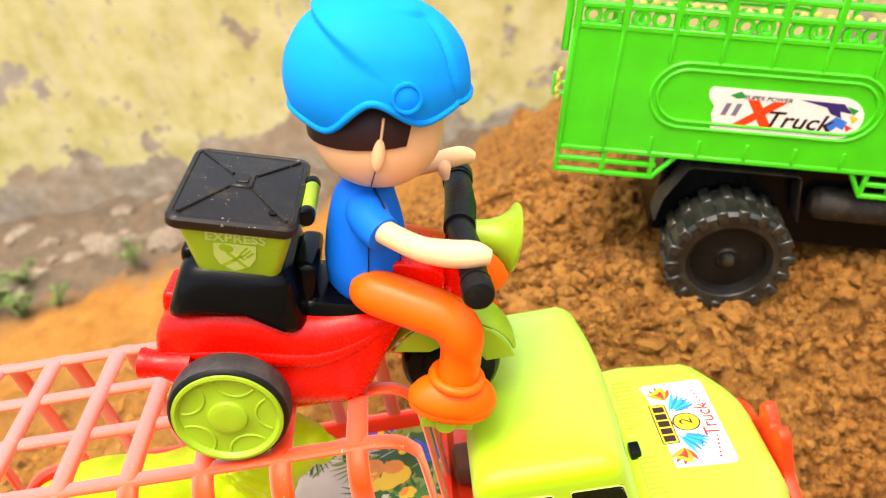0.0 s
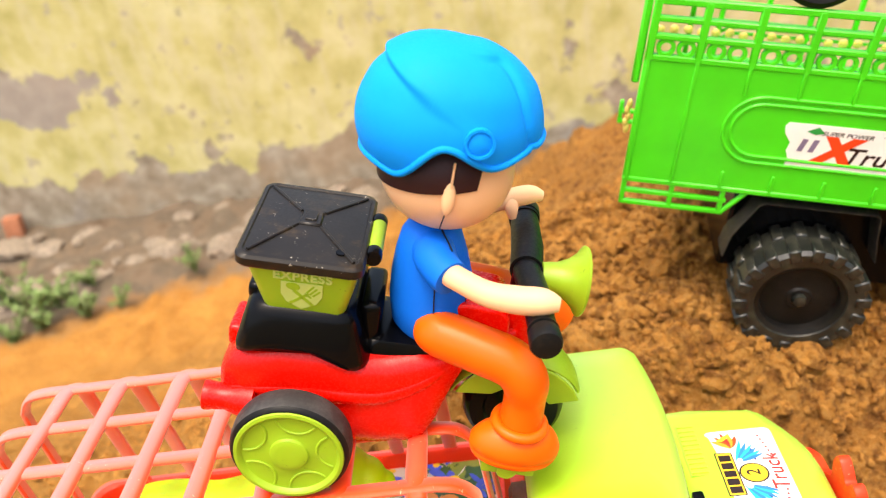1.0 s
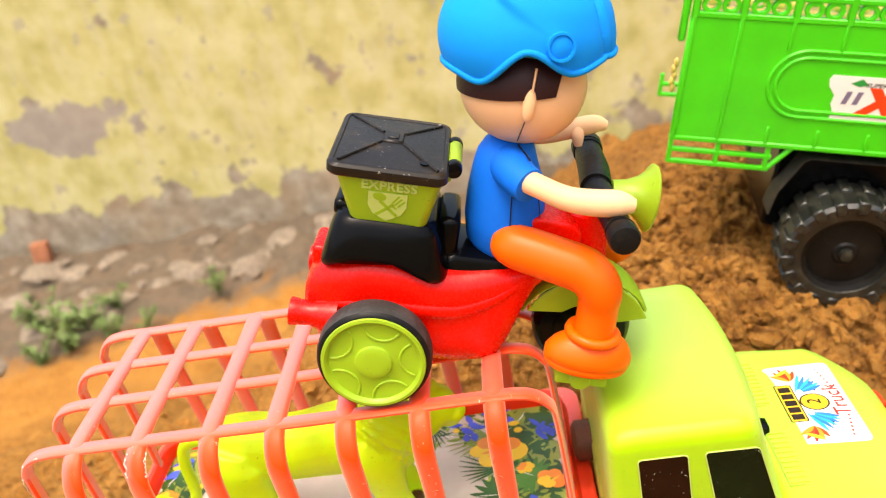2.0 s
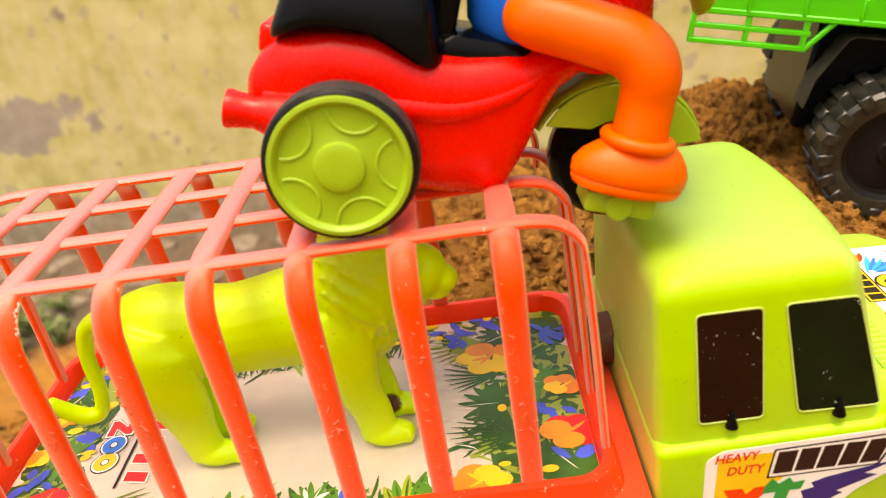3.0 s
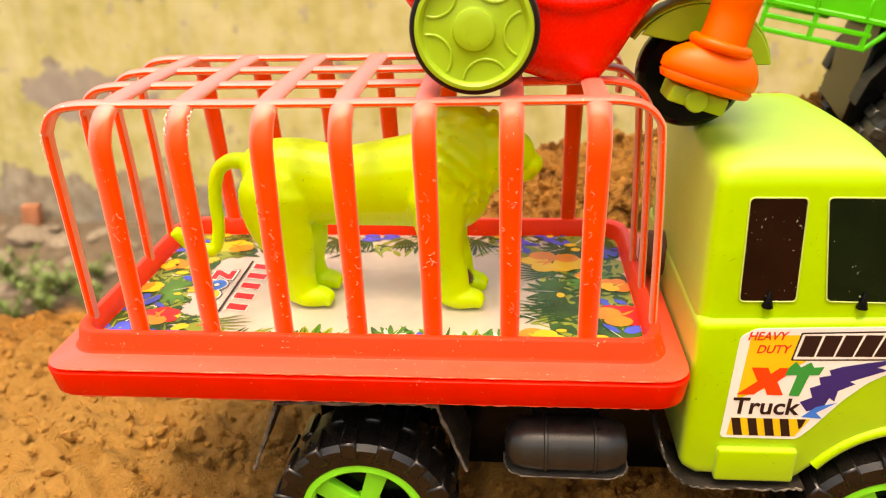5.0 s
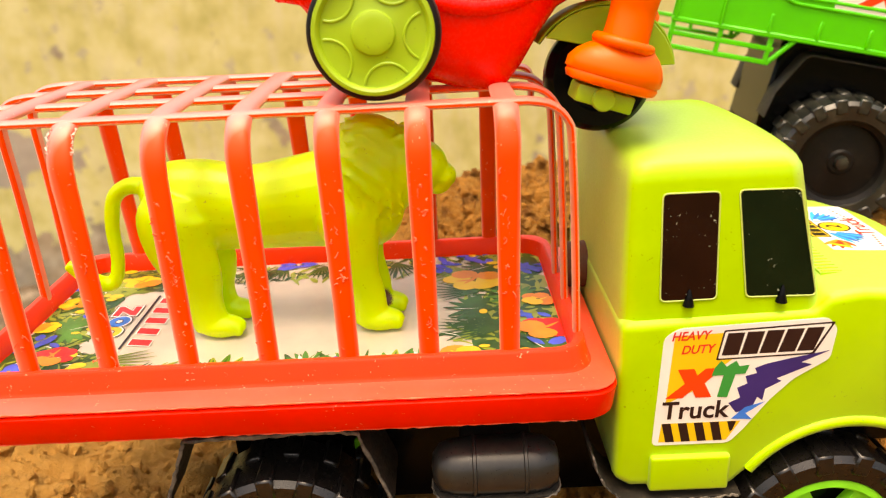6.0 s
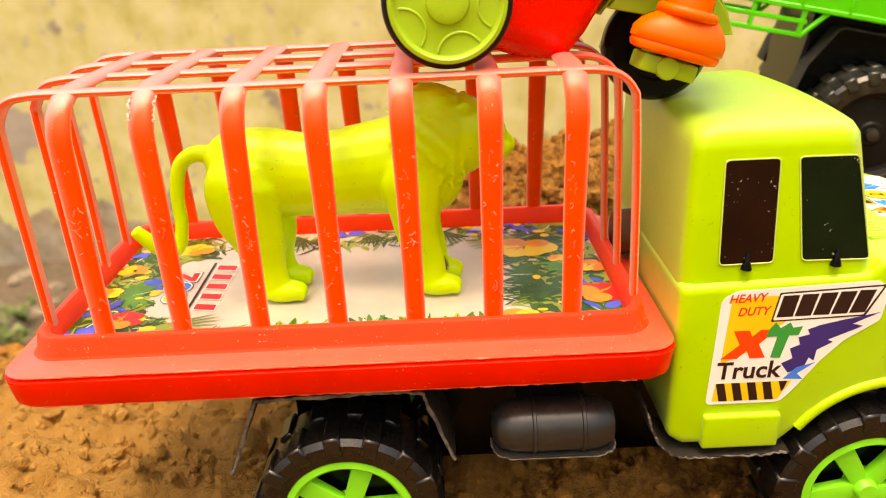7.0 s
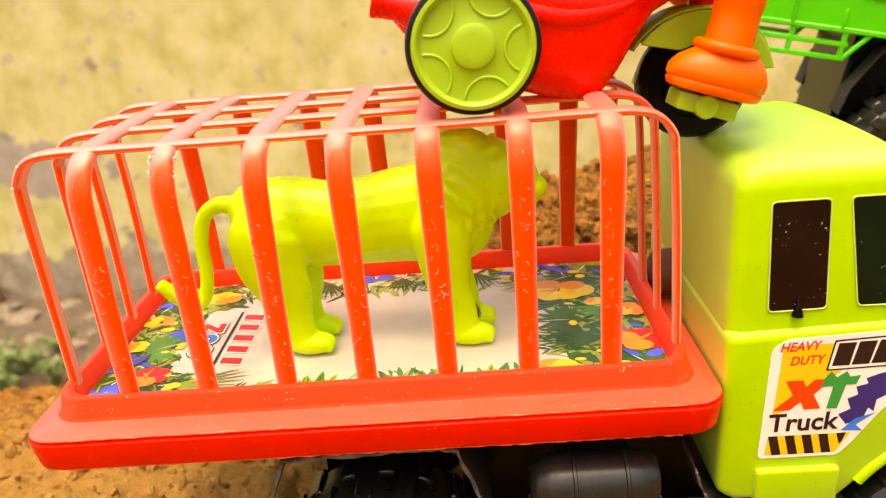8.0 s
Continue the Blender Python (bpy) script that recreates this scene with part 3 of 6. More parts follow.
def build_sand():
    xs = steps((-420, -120, 12), (-120, -30, 2.5), (-30, -6, 0.4), (-6, 58, 0.22), (58, 60, 0.5), (60, 100, 1.5), (100, 480, 12))
    ys = steps((-220, -60, 10), (-60, -12, 2.5), (-12, -6, 0.4), (-6, 38, 0.22), (38, 40, 0.5), (40, 110, 1.3), (110, 284, 4))
    verts = [(x * CM, y * CM, (sand_height(x, y) + lumps(x, y)) * CM) for y in ys for x in xs]
    w = len(xs)
    faces = [(j * w + k, j * w + k + 1, (j + 1) * w + k + 1, (j + 1) * w + k) for j in range(len(ys) - 1) for k in range(w - 1)]
    me = bpy.data.meshes.new("sand_heap")
    me.from_pydata(verts, [], faces)
    me.shade_smooth()
    me.materials.append(SAND)
    tagged(new("sand_heap", me), "heap of crumbly orange-brown sand under the toy trucks", "sand", kind="structure")


def build_clods():
    """Loose crumbs and clods of sand lying on the heap."""
    rnd = random.Random(4)
    verts, faces, start = [], [], 0
    for level, count, low, high in ((1, 26000, 0.10, 0.42), (2, 1100, 0.30, 0.80)):
        b = bmesh.new()
        bmesh.ops.create_icosphere(b, subdivisions=level, radius=1.0)
        base = np.array([v.co for v in b.verts])
        tri = np.array([[v.index for v in f.verts] for f in b.faces])
        b.free()
        n = 0
        while n < count:
            x, y = rnd.uniform(-28, 62), rnd.uniform(-6, 46)
            # They lie thickest on the mound beside and behind the cab.
            if rnd.random() > (0.22 if level == 1 else 0.05) + 0.8 * smoothstep(8, 26, x) * smoothstep(-4, 12, y):
                continue
            r = low + (high - low) * rnd.random() ** 2.6
            shift = Vector((rnd.random() * 50, rnd.random() * 50, 0))
            wob = np.array([1 + 0.55 * noise.noise(Vector(q) * 1.9 + shift) + 0.12 * (rnd.random() - 0.5) for q in base])[:, None]
            axes = np.array([r * rnd.uniform(0.8, 1.4), r * rnd.uniform(0.8, 1.4), r * rnd.uniform(0.6, 0.95)])
            turn = np.array(Euler((rnd.random() * 6, rnd.random() * 6, rnd.random() * 6)).to_matrix())
            place = np.array([x, y, sand_height(x, y) + lumps(x, y) + r * 0.15])
            faces.append(tri + start)
            verts.append(((base * wob * axes) @ turn.T + place) * CM)
            start += len(base)
            n += 1
    me = bpy.data.meshes.new("sand_clods")
    me.from_pydata(np.concatenate(verts).tolist(), [], np.concatenate(faces).tolist())
    me.materials.append(PALE_SAND)
    tagged(new("sand_clods", me), "loose crumbs and clods of orange sand", "sand clods", kind="stuff")


def build_wall():
    bm = bmesh.new()
    box(bm, -900, 1000, 284, 310, -150, 45)
    me = finish("wall_back", bm, WALL)
    tagged(new("wall_back", me), "yellow painted plaster wall with the paint peeling off in grey patches", "wall", kind="structure")


def build_sky_block():
    # Added behind the camera: cuts low sky light and reflections on near faces.
    bm = bmesh.new()
    box(bm, -900, 1000, -390, -365, -150, 100)
    me = finish("sky_block_wall", bm, WALL)
    tagged(new("sky_block_wall", me), "plain yellow wall added out of view to block low sky", "wall", kind="structure")


def build_ground():
    bm = bmesh.new()
    ring_faces(bm, [[(-60000, -60000, -118), (60000, -60000, -118), (60000, 60000, -118), (-60000, 60000, -118)]], caps=(True, False))
    tagged(new("ground", finish("ground", bm, SAND)), "bare sandy soil around the heap", "ground", kind="structure")


build_sand()
build_wall()
build_sky_block()
build_ground()


# ---- the truck with the cage ----
def wheel_parts(wheel, r, width, rim_r, rim_material, tyre_material, lugs=18, spokes=5, filled=False):
    """A toy truck's wheel about the y axis, outer face towards -y: tyre with lugs, and a rim with spokes."""
    bm = bmesh.new()
    h = width / 2
    lathe(bm, [(rim_r, -h + 0.25), (rim_r + 0.06, -h + 0.1), (r * 0.90, -h + 0.02), (r * 0.955, -h + 0.22), (r * 0.965, 0), (r * 0.955, h - 0.22), (r * 0.90, h - 0.02), (rim_r, h - 0.1)], n=56)
    part("tyre", bm, tyre_material, wheel)
    b = bmesh.new()
    box(b, -r * 0.085, r * 0.085, -h * 1.03, -h * 0.06, r * 0.78, r * 1.0, 0.07, 1)
    lug = part("lug", b, tyre_material, wheel)
    for k in range(lugs):
        for side in (-1, 1):
            if k or side > 0:
                ob = new("lug", lug.data)
                ob.parent = wheel
                ob.matrix_basis = Matrix.Rotation(2 * math.pi * (k + (0.5 if side > 0 else 0)) / lugs, 4, "Y") @ Matrix.Rotation(math.pi if side > 0 else 0, 4, "Z")
    bm = bmesh.new()
    if filled:
        lathe(bm, [(0.0, -h + 0.55), (rim_r * 0.25, -h + 0.5), (rim_r * 0.3, -h + 0.62), (rim_r * 0.86, -h + 0.75), (rim_r * 0.9, -h + 0.35), (rim_r + 0.02, -h + 0.2), (rim_r + 0.02, h - 0.2), (0, h - 0.2)], n=40)
    else:
        lathe(bm, [(rim_r * 0.84, -h + 0.9), (rim_r * 0.84, -h + 0.25), (rim_r * 0.90, -h + 0.1), (rim_r + 0.02, -h + 0.15), (rim_r + 0.02, h - 0.2), (rim_r * 0.9, h - 0.2), (rim_r * 0.84, h * 0.2)], n=40)
        lathe(bm, [(0, -h + 0.02), (rim_r * 0.14, -h + 0.02), (rim_r * 0.17, -h + 0.1), (rim_r * 0.19, -h + 0.5), (rim_r * 0.25, -h + 0.9), (0, -h + 1.0)], n=20)
        for k in range(spokes):
            b = bmesh.new()
            prism(b, [(-0.34, rim_r * 0.1), (0.34, rim_r * 0.1), (0.44, rim_r * 0.9), (-0.44, rim_r * 0.9)], -h + 0.32, -h + 0.75, "xz", 0.08)
            join(bm, b, Matrix.Rotation(2 * math.pi * k / spokes, 4, "Y"))
    part("rim", bm, rim_material, wheel)
    if not filled:
        bm = bmesh.new()
        lathe(bm, [(0, -h + 1.0), (rim_r * 0.85, -h + 1.0), (rim_r * 0.85, h - 0.3), (0, h - 0.3)], n=24)
        part("hub_plate", bm, SEAT_BLACK, wheel)


def build_cage_truck():
    truck = thing("cage_truck", "toy truck with lime cab and red cage bed on sand", "toy truck", (12, 5, -11.9))
    off = (-12, -5, 11.9)

    def p(name, bm, mat, parent=None, label="", smooth=38):
        return part(name, bm, mat, parent or truck, label, off if parent is None else (0, 0, 0), smooth=smooth)

    # bed
    bm = bmesh.new()
    ring_faces(bm, [rrect(-3.4, 19.65, -1.2, 11.9, 0.9, -2.2), rrect(-3.58, 19.85, -1.32, 11.82, 1.0, -2.05), rrect(-3.68, 19.95, -1.42, 11.92, 1.0, -1.12), rrect(-3.53, 19.8, -1.27, 11.77, 0.95, -1.04)])
    p("bed_base", bm, TRAY_RED, label="scuffed red plastic bed base")
    bm = bmesh.new()
    ring_faces(bm, [rrect(-3.4, 19.65, -1.12, 11.82, 0.9, -1.03), rrect(-3.6, 19.87, -1.34, 11.84, 1.0, -1.0), rrect(-3.64, 19.91, -1.38, 11.88, 1.0, -0.93), rrect(-3.52, 19.79, -1.26, 11.76, 1.0, -0.86), rrect(-3.04, 19.26, -0.52, 11.07, 1.1, -0.78)], caps=(True, False))
    p("bed_ledge", bm, LEDGE_RED, label="red ledge round the bed with pale sky sheen put in")
    bm = bmesh.new()
    ring_faces(bm, [rrect(-3.04, 19.26, -0.52, 11.07, 1.1, -0.78), rrect(-2.94, 19.16, -0.42, 10.97, 1.1, -0.66), rrect(-2.85, 19.07, -0.33, 10.88, 1.1, -0.08), rrect(-2.78, 19.00, -0.26, 10.81, 1.1, 0.0),
                    rrect(-2.58, 18.80, -0.06, 10.61, 1.0, 0.0), rrect(-2.50, 18.72, 0.02, 10.53, 1.0, -0.08), rrect(-2.40, 18.62, 0.12, 10.43, 0.95, -0.80)], caps=(False, True))
    p("cage_rim", bm, RIM_RED, label="raised red rim round the bed")

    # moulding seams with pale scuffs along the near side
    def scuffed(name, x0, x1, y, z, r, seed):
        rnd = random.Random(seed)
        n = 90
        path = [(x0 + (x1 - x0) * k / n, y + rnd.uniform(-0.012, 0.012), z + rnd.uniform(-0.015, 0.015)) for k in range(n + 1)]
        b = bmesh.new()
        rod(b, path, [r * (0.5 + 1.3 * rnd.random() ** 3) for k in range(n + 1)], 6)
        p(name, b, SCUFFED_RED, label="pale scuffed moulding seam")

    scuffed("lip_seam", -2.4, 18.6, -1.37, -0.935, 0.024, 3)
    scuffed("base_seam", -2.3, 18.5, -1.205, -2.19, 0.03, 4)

    # cage: seven hoops across, four bands along
    def hoop(x, seed):
        rnd = random.Random(seed)
        b = bmesh.new()
        path = [(0, 0.08, -0.5), (0, 0.06, 0), (0, 0.02, 3.5), (0, 0.0, 6.6)]
        for k in range(1, 8):
            g = radians(90 * k / 8)
            path.append((0, 1.5 * (1 - math.cos(g)), 6.72 + 1.5 * math.sin(g)))
        # the far side leans in where the near one stands upright
        far = [(0, 0.0, -0.5), (0, 0.0, 0), (0, 0.36, 3.5), (0, 0.74, 7.0)]
        for k in range(1, 8):
            g = radians(90 * k / 8)
            far.append((0, 0.74 + 1.05 * (1 - math.cos(g)), 7.15 + 1.08 * math.sin(g)))
        path += [(0, 1.9, 8.26), (0, 5.2, 8.28), (0, 8.4, 8.26)]
        path += [(0, 10.78 - 1.2 * q[1], q[2]) for q in reversed(far)]
        wide = [0.69 + 0.12 * smoothstep(0, 7.5, q[2]) - 0.08 * smoothstep(2.0, 3.0, min(q[1], 10.3 - q[1])) for q in path]
        lean = 0.10 * rnd.uniform(-1, 1)
        path = [(q[0] + lean * (q[2] / 8) ** 2, q[1], q[2]) for q in path]
        sweep(b, path, wide, [0.34 if q[1] < 6 else 0.28 for q in path], (1, 0, 0), 16, 2.5)
        return b

    for k in range(7):
        b = hoop(0, k)
        bmesh.ops.translate(b, vec=(2.755 * k - 0.16, 0, 0), verts=b.verts)
        bar = p("hoop", b, CAGE_RED)
        rnd = random.Random(40 + k)
        b = bmesh.new()
        for j in range(15):
            z = 7.3 * rnd.random() ** 0.7
            x = 2.755 * k - 0.16 + rnd.uniform(-0.24, 0.24)
            face = (0.07 if z < 6.6 else 0.07 + 0.25 * (z - 6.6)) - 0.205
            bits = [(x, face, z)]
            for i in range(rnd.randint(2, 5)):
                bits.append((bits[-1][0] + rnd.uniform(-0.09, 0.09), face + rnd.uniform(-0.02, 0.0), bits[-1][2] + rnd.uniform(-0.13, 0.07)))
            rod(b, curve_points(bits, 3), rnd.uniform(0.014, 0.032), 5)
        part("scuffing", b, SCUFFED_RED, bar, "pale curled scuff marks", kind="stuff")
    def torn(name, edges, seed, parent=None):
        rnd = random.Random(seed)
        b = bmesh.new()
        for path in edges:
            path = [q + Vector((rnd.uniform(-0.05, 0.05), rnd.uniform(-0.04, 0.02), rnd.uniform(-0.05, 0.05))) for q in curve_points(path, 7)]
            rod(b, path, [0.008 + 0.05 * rnd.random() ** 4 for q in path], 6)
        p(name, b, TORN_WHITE, parent, "pale torn plastic flakes")

    bend = [(0.14, 7.35), (0.25, 7.6), (0.42, 7.82), (0.75, 8.05)]
    torn("torn_edge", [[(2.595 + d, y - 0.1, z + 0.08) for y, z in bend] for d in (-0.39, 0.39)], 5)
    torn("torn_edge", [[(-2.72, 0.98, 6.0), (-2.74, 0.97, 6.9), (-2.6, 0.97, 7.5), (-2.2, 0.97, 8.0), (-1.5, 0.97, 8.24)]], 8)
    for k, y in enumerate((1.22, 3.92, 6.38, 8.88)):
        b = bmesh.new()
        left = [(-2.62, 0, -0.4), (-2.62, 0, 0), (-2.62, 0, 4), (-2.66, 0, 6.8), (-2.52, 0, 7.45), (-2.12, 0, 7.98), (-1.45, 0, 8.18), (0, 0, 8.22)]
        right = [(16.2, 0, 8.22), (17.35, 0, 8.18), (17.98, 0, 8.0), (18.42, 0, 7.55), (18.58, 0, 6.9), (18.72, 0, 4), (18.84, 0, 0), (18.84, 0, -0.4)]
        if k == 3:
            right = right[:3] + [(18.15, 0, 7.5), (18.1, 0, 6.6)]
        path = [(q[0], y + 0.04 * math.sin(3 * q[2] + k), q[2]) for q in left + [(5.4, 0, 8.2), (10.8, 0, 8.2)] + right]
        path = curve_points(path, 4)
        sweep(b, path, [0.54 if q[2] < 7.2 else 0.64 for q in path], [0.30 if q[0] < 0 else 0.25 for q in path], (0, 1, 0), 10, 3.5)
        p("band", b, CAGE_RED, label="thin red plastic band with a broken end" if k == 3 else "")

    # printed floor of the bed
    bm = bmesh.new()
    ring_faces(bm, [rrect(-2.36, 18.58, 0.16, 10.39, 0.9, -0.80), rrect(-2.36, 18.58, 0.16, 10.39, 0.9, -0.775)])
    picture = p("bed_picture", bm, PAPER, label="white printed sheet with jungle leaves and flowers")
    build_bed_print(picture)

    # cab
    arch = []
    for k in range(13):
        g = radians(146 - 112 * k / 12)
        arch.append((28.35 + 4.15 * math.cos(g), -7.5 + 4.15 * math.sin(g)))
    side = [(20.05, 0.9), (20.0, -5.35), (20.6, -5.75), (24.3, -5.85)] + arch + [(32.6, -5.3), (33.3, -4.6), (33.35, 0.2), (32.9, 1.05), (32.0, 1.5), (28.2, 1.75), (26.9, 1.6), (26.5, 1.05)]
    bm = bmesh.new()
    rings = []
    for y in (-0.42, 0.1, 0.7, 1.5, 2.5, 3.3, 6.6, 7.4, 8.3, 9.1, 9.75, 10.3):
        pull = 1.4 * min(1.0, max(0.0, abs(y - 4.94) - 1.8) / 3.56) ** 1.7
        tuck = 0.55 * smoothstep(6.0, 10.3, y)
        rings.append([(x - pull * smoothstep(-4.5, -1.0, z) * max(0.0, x - 27.5) / 5.5, y - tuck * smoothstep(-1.5, 1.2, z) * smoothstep(26.0, 27.5, x), z) for x, z in side])
    ring_faces(bm, rings)
    bmesh.ops.recalc_face_normals(bm, faces=bm.faces)
    sharp = [ed for ed in bm.edges if len(ed.link_faces) == 2 and ed.calc_face_angle(0) > radians(28)]
    bmesh.ops.bevel(bm, geom=sharp, offset=0.42, segments=3, profile=0.6, affect="EDGES", clamp_overlap=True)
    p("cab_body", bm, LIME, label="lime plastic cab body with bonnet and fenders", smooth=50)
    def bow(x, y, z):
        # the windscreen and the roof's front edge bow forward
        return x - 0.6 * (abs(y - 4.6) / 5.3) ** 2.2 * smoothstep(24.0, 26.0, x) * smoothstep(1.2, 5.5, z)

    def dense(rings, n=8):
        # more points on the long straights
        first = rings[0]
        long = [math.dist(first[k], first[(k + 1) % len(first)]) > 2 for k in range(len(first))]
        return [[tuple(a + (b - a) * j / n for a, b in zip(ring[k], ring[(k + 1) % len(ring)])) for k in range(len(ring)) for j in range(n if long[k] else 1)] for ring in rings]

    bm = bmesh.new()
    ring_faces(bm, dense([rrect(20.1, 27.0, -0.16, 10.12, 0.55, 0.6), rrect(20.12, 26.85, -0.14, 10.10, 0.55, 1.25), rrect(20.22, 26.25, 0.10, 9.90, 0.5, 5.55), rrect(20.28, 26.18, 0.16, 9.84, 0.5, 5.9),
                    rrect(20.44, 26.0, 0.34, 9.68, 0.55, 6.18), rrect(20.75, 25.7, 0.66, 9.36, 0.6, 6.34), rrect(21.8, 24.6, 2.0, 8.2, 0.7, 6.42)]))
    for v in bm.verts:
        v.co.x = bow(*v.co)
    p("cab_top", bm, LIME, label="lime plastic cab top with rounded roof edge", smooth=50)
    bm = bmesh.new()
    rod(bm, [(28.35 + 4.22 * math.cos(radians(146 - 112 * k / 24)), -0.36, -7.5 + 4.22 * math.sin(radians(146 - 112 * k / 24))) for k in range(25)], 0.22)
    p("fender_lip", bm, LIME)
    bm = bmesh.new()
    box(bm, 21.25, 24.1, -0.66, 0.2, -5.8, -4.35, 0.14, 3)
    p("foot_step", bm, LIME)
    for y0 in (1.3, 5.9):
        bm = bmesh.new()
        box(bm, 27.3, 28.15, y0 - 0.08, y0 + 2.9, 1.5, 1.74)
        for k in range(11):
            box(bm, 27.35, 28.1, y0 + 0.27 * k, y0 + 0.27 * k + 0.12, 1.6, 1.79, 0.03, 1)
        p("bonnet_vent", bm, LIME)
    bm = bmesh.new()
    box(bm, 27.0, 27.5, 4.1, 4.8, 1.55, 2.05, 0.12, 2)
    p("wiper_peg", bm, SEAT_BLACK, label="small black peg at the foot of the windscreen")

    # windows
    def side_y(z):
        return -0.145 + 0.062 * (z - 1.25) - 0.005

    panes = ([(21.30, 5.26), (23.12, 5.26), (23.22, 1.60), (21.36, 1.58)], [(23.73, 5.27), (25.68, 5.25), (26.52, 1.58), (24.20, 1.62)])
    for far in (False, True):
        for q, film in zip(panes, (BROWN_WINDOW, WINDOW)):
            b = bmesh.new()
            poly = round_poly(q, 0.18)
            y_of = (lambda z: 9.96 - side_y(z)) if far else side_y
            out = 1 if far else -1
            ring_faces(b, [[(x, y_of(z) - 0.1 * out, z) for x, z in poly], [(x, y_of(z) + 0.035 * out, z) for x, z in poly]])
            pane = p("side_window", b, film, label="dusty dark window film")
            edge_line = [Vector((x, y_of(z) + 0.03 * out, z)) for x, z in poly]
            b = bmesh.new()
            rod(b, edge_line + edge_line[:1], 0.028, 6, (0, 1, 0.2))
            part("window_edge", b, PALE_LIME, pane, "pale worn edge line")
            cx = (q[2][0] + q[3][0]) / 2
            b = bmesh.new()
            lathe(b, [(0.0, 0.62), (0.05, 0.55), (0.16, 0.15), (0.2, 0), (0, -0.05)], "z", (cx, y_of(1.55) + 0.08 * out, 1.42), 10)
            part("peg", b, SEAT_BLACK, pane, "small black pointed peg")
    b = bmesh.new()
    poly = round_poly([(0.9, 1.95), (9.1, 1.95), (8.8, 5.15), (1.2, 5.15)], 0.3)
    poly = dense([poly])[0]
    ring_faces(b, [[(bow(26.85 - (z - 1.25) * 0.14, y, z) + d, y, z) for y, z in poly] for d in (-0.1, 0.02)])
    p("windscreen", b, WINDOW)
    build_door_sticker(p)
    build_bonnet_sticker(p)

    # front guard: a red grille plate with a lobed crest
    bm = bmesh.new()
    crest = round_poly([(1.2, -4.8), (9.5, -4.8), (9.6, -1.4), (8.2, -0.5), (7.2, -0.5), (6.75, 0.1), (6.2, 0.35), (6.25, 1.5), (5.85, 2.1), (5.3, 1.7), (4.9, 1.2), (4.5, 1.9), (4.0, 1.7), (3.6, 0.6), (3.3, -0.1), (2.5, -0.4), (1.2, -1.4)], 0.45)
    prism(bm, crest, 33.45, 33.95, "yz", 0.12, 2)
    guard = p("front_guard", bm, RIM_RED, label="red plastic front guard with a lobed crest")
    for k in range(4):
        b = bmesh.new()
        box(b, 33.9, 34.02, 2.4 + 0.3 * k, 2.52 + 0.3 * k, -1.6, -0.9, 0.02, 1)
        part("slot", b, SEAT_BLACK, guard)
    bm = bmesh.new()
    box(bm, 33.3, 35.0, 0.3, 10.4, -6.2, -4.6, 0.35, 3)
    p("bumper", bm, CAGE_RED, label="red plastic front bumper")

    # underneath
    # The second block is added to shut out light and darken the underside.
    for name, x0, x1, y0, y1, z0, z1, soft in (("chassis_rail", -1.5, 31.5, 2.6, 7.8, -4.6, -2.82, 0.2), ("shade_block", 10.9, 22.4, 3.8, 8.4, -9.2, -5.22, 0.3), ("bed_underside", -2.4, 18.6, 0.6, 10.2, -2.8, -2.22, 0.1), ("cab_floor", 20.4, 32.4, 1.0, 9.4, -5.2, -2.4, 0.2)):
        bm = bmesh.new()
        box(bm, x0, x1, y0, y1, z0, z1, soft)
        p(name, bm, SEAT_BLACK, label="black plastic block under the truck")
    bm = bmesh.new()
    sweep(bm, [(19.2, 0.8, -4.2), (19.4, 0.7, -5.0), (19.85, 0.6, -5.75), (20.3, 0.5, -6.05), (21.2, 0.5, -6.16), (24.6, 0.5, -6.1)], 2.3, 0.14, (0, 1, 0), 10, 6)
    board = p("running_board", bm, GUARD_GREY, label="scuffed grey running board")
    bm = bmesh.new()
    rnd = random.Random(6)
    path = curve_points([(19.25, -0.38, -4.3), (19.45, -0.45, -5.05), (19.9, -0.55, -5.8), (20.5, -0.62, -6.1), (21.6, -0.66, -6.18), (23.2, -0.66, -6.15), (24.5, -0.62, -6.1)], 9)
    path = [q + Vector((0, rnd.uniform(-0.05, 0.05), rnd.uniform(-0.05, 0.05))) for q in path]
    rod(bm, path, [0.025 + 0.045 * rnd.random() ** 2 for q in path], 7)
    part("crumbled_rim", bm, SCUFFED_EDGE, board, "crumbled dusty grey rim")
    bm = bmesh.new()
    lathe(bm, [(0, 13.45), (0.5, 13.5), (0.85, 13.75), (1.0, 14.2), (1.05, 14.75), (1.05, 14.92), (1.11, 14.95), (1.11, 15.05), (1.05, 15.08), (1.05, 16.75), (1.11, 16.78), (1.11, 16.88), (1.05, 16.91), (1.04, 17.2), (0.95, 17.65), (0.7, 18.0), (0, 18.15)], "x", (0, 0.1, -4.84), 32)
    ring_faces(bm, [rrect(13.55, 18.05, -0.78, 1.3, 0.8, -5.72), rrect(13.48, 18.12, -0.85, 1.3, 0.8, -5.68), rrect(13.48, 18.12, -0.85, 1.3, 0.8, -5.61), rrect(13.6, 18.0, -0.7, 1.3, 0.8, -5.58)])
    box(bm, 14.5, 17.2, 0.8, 3.0, -5.2, -4.2, 0.1, 1)
    tank = p("fuel_tank", bm, TANK_GREY, label="dusty black ribbed fuel tank")
    rnd = random.Random(12)
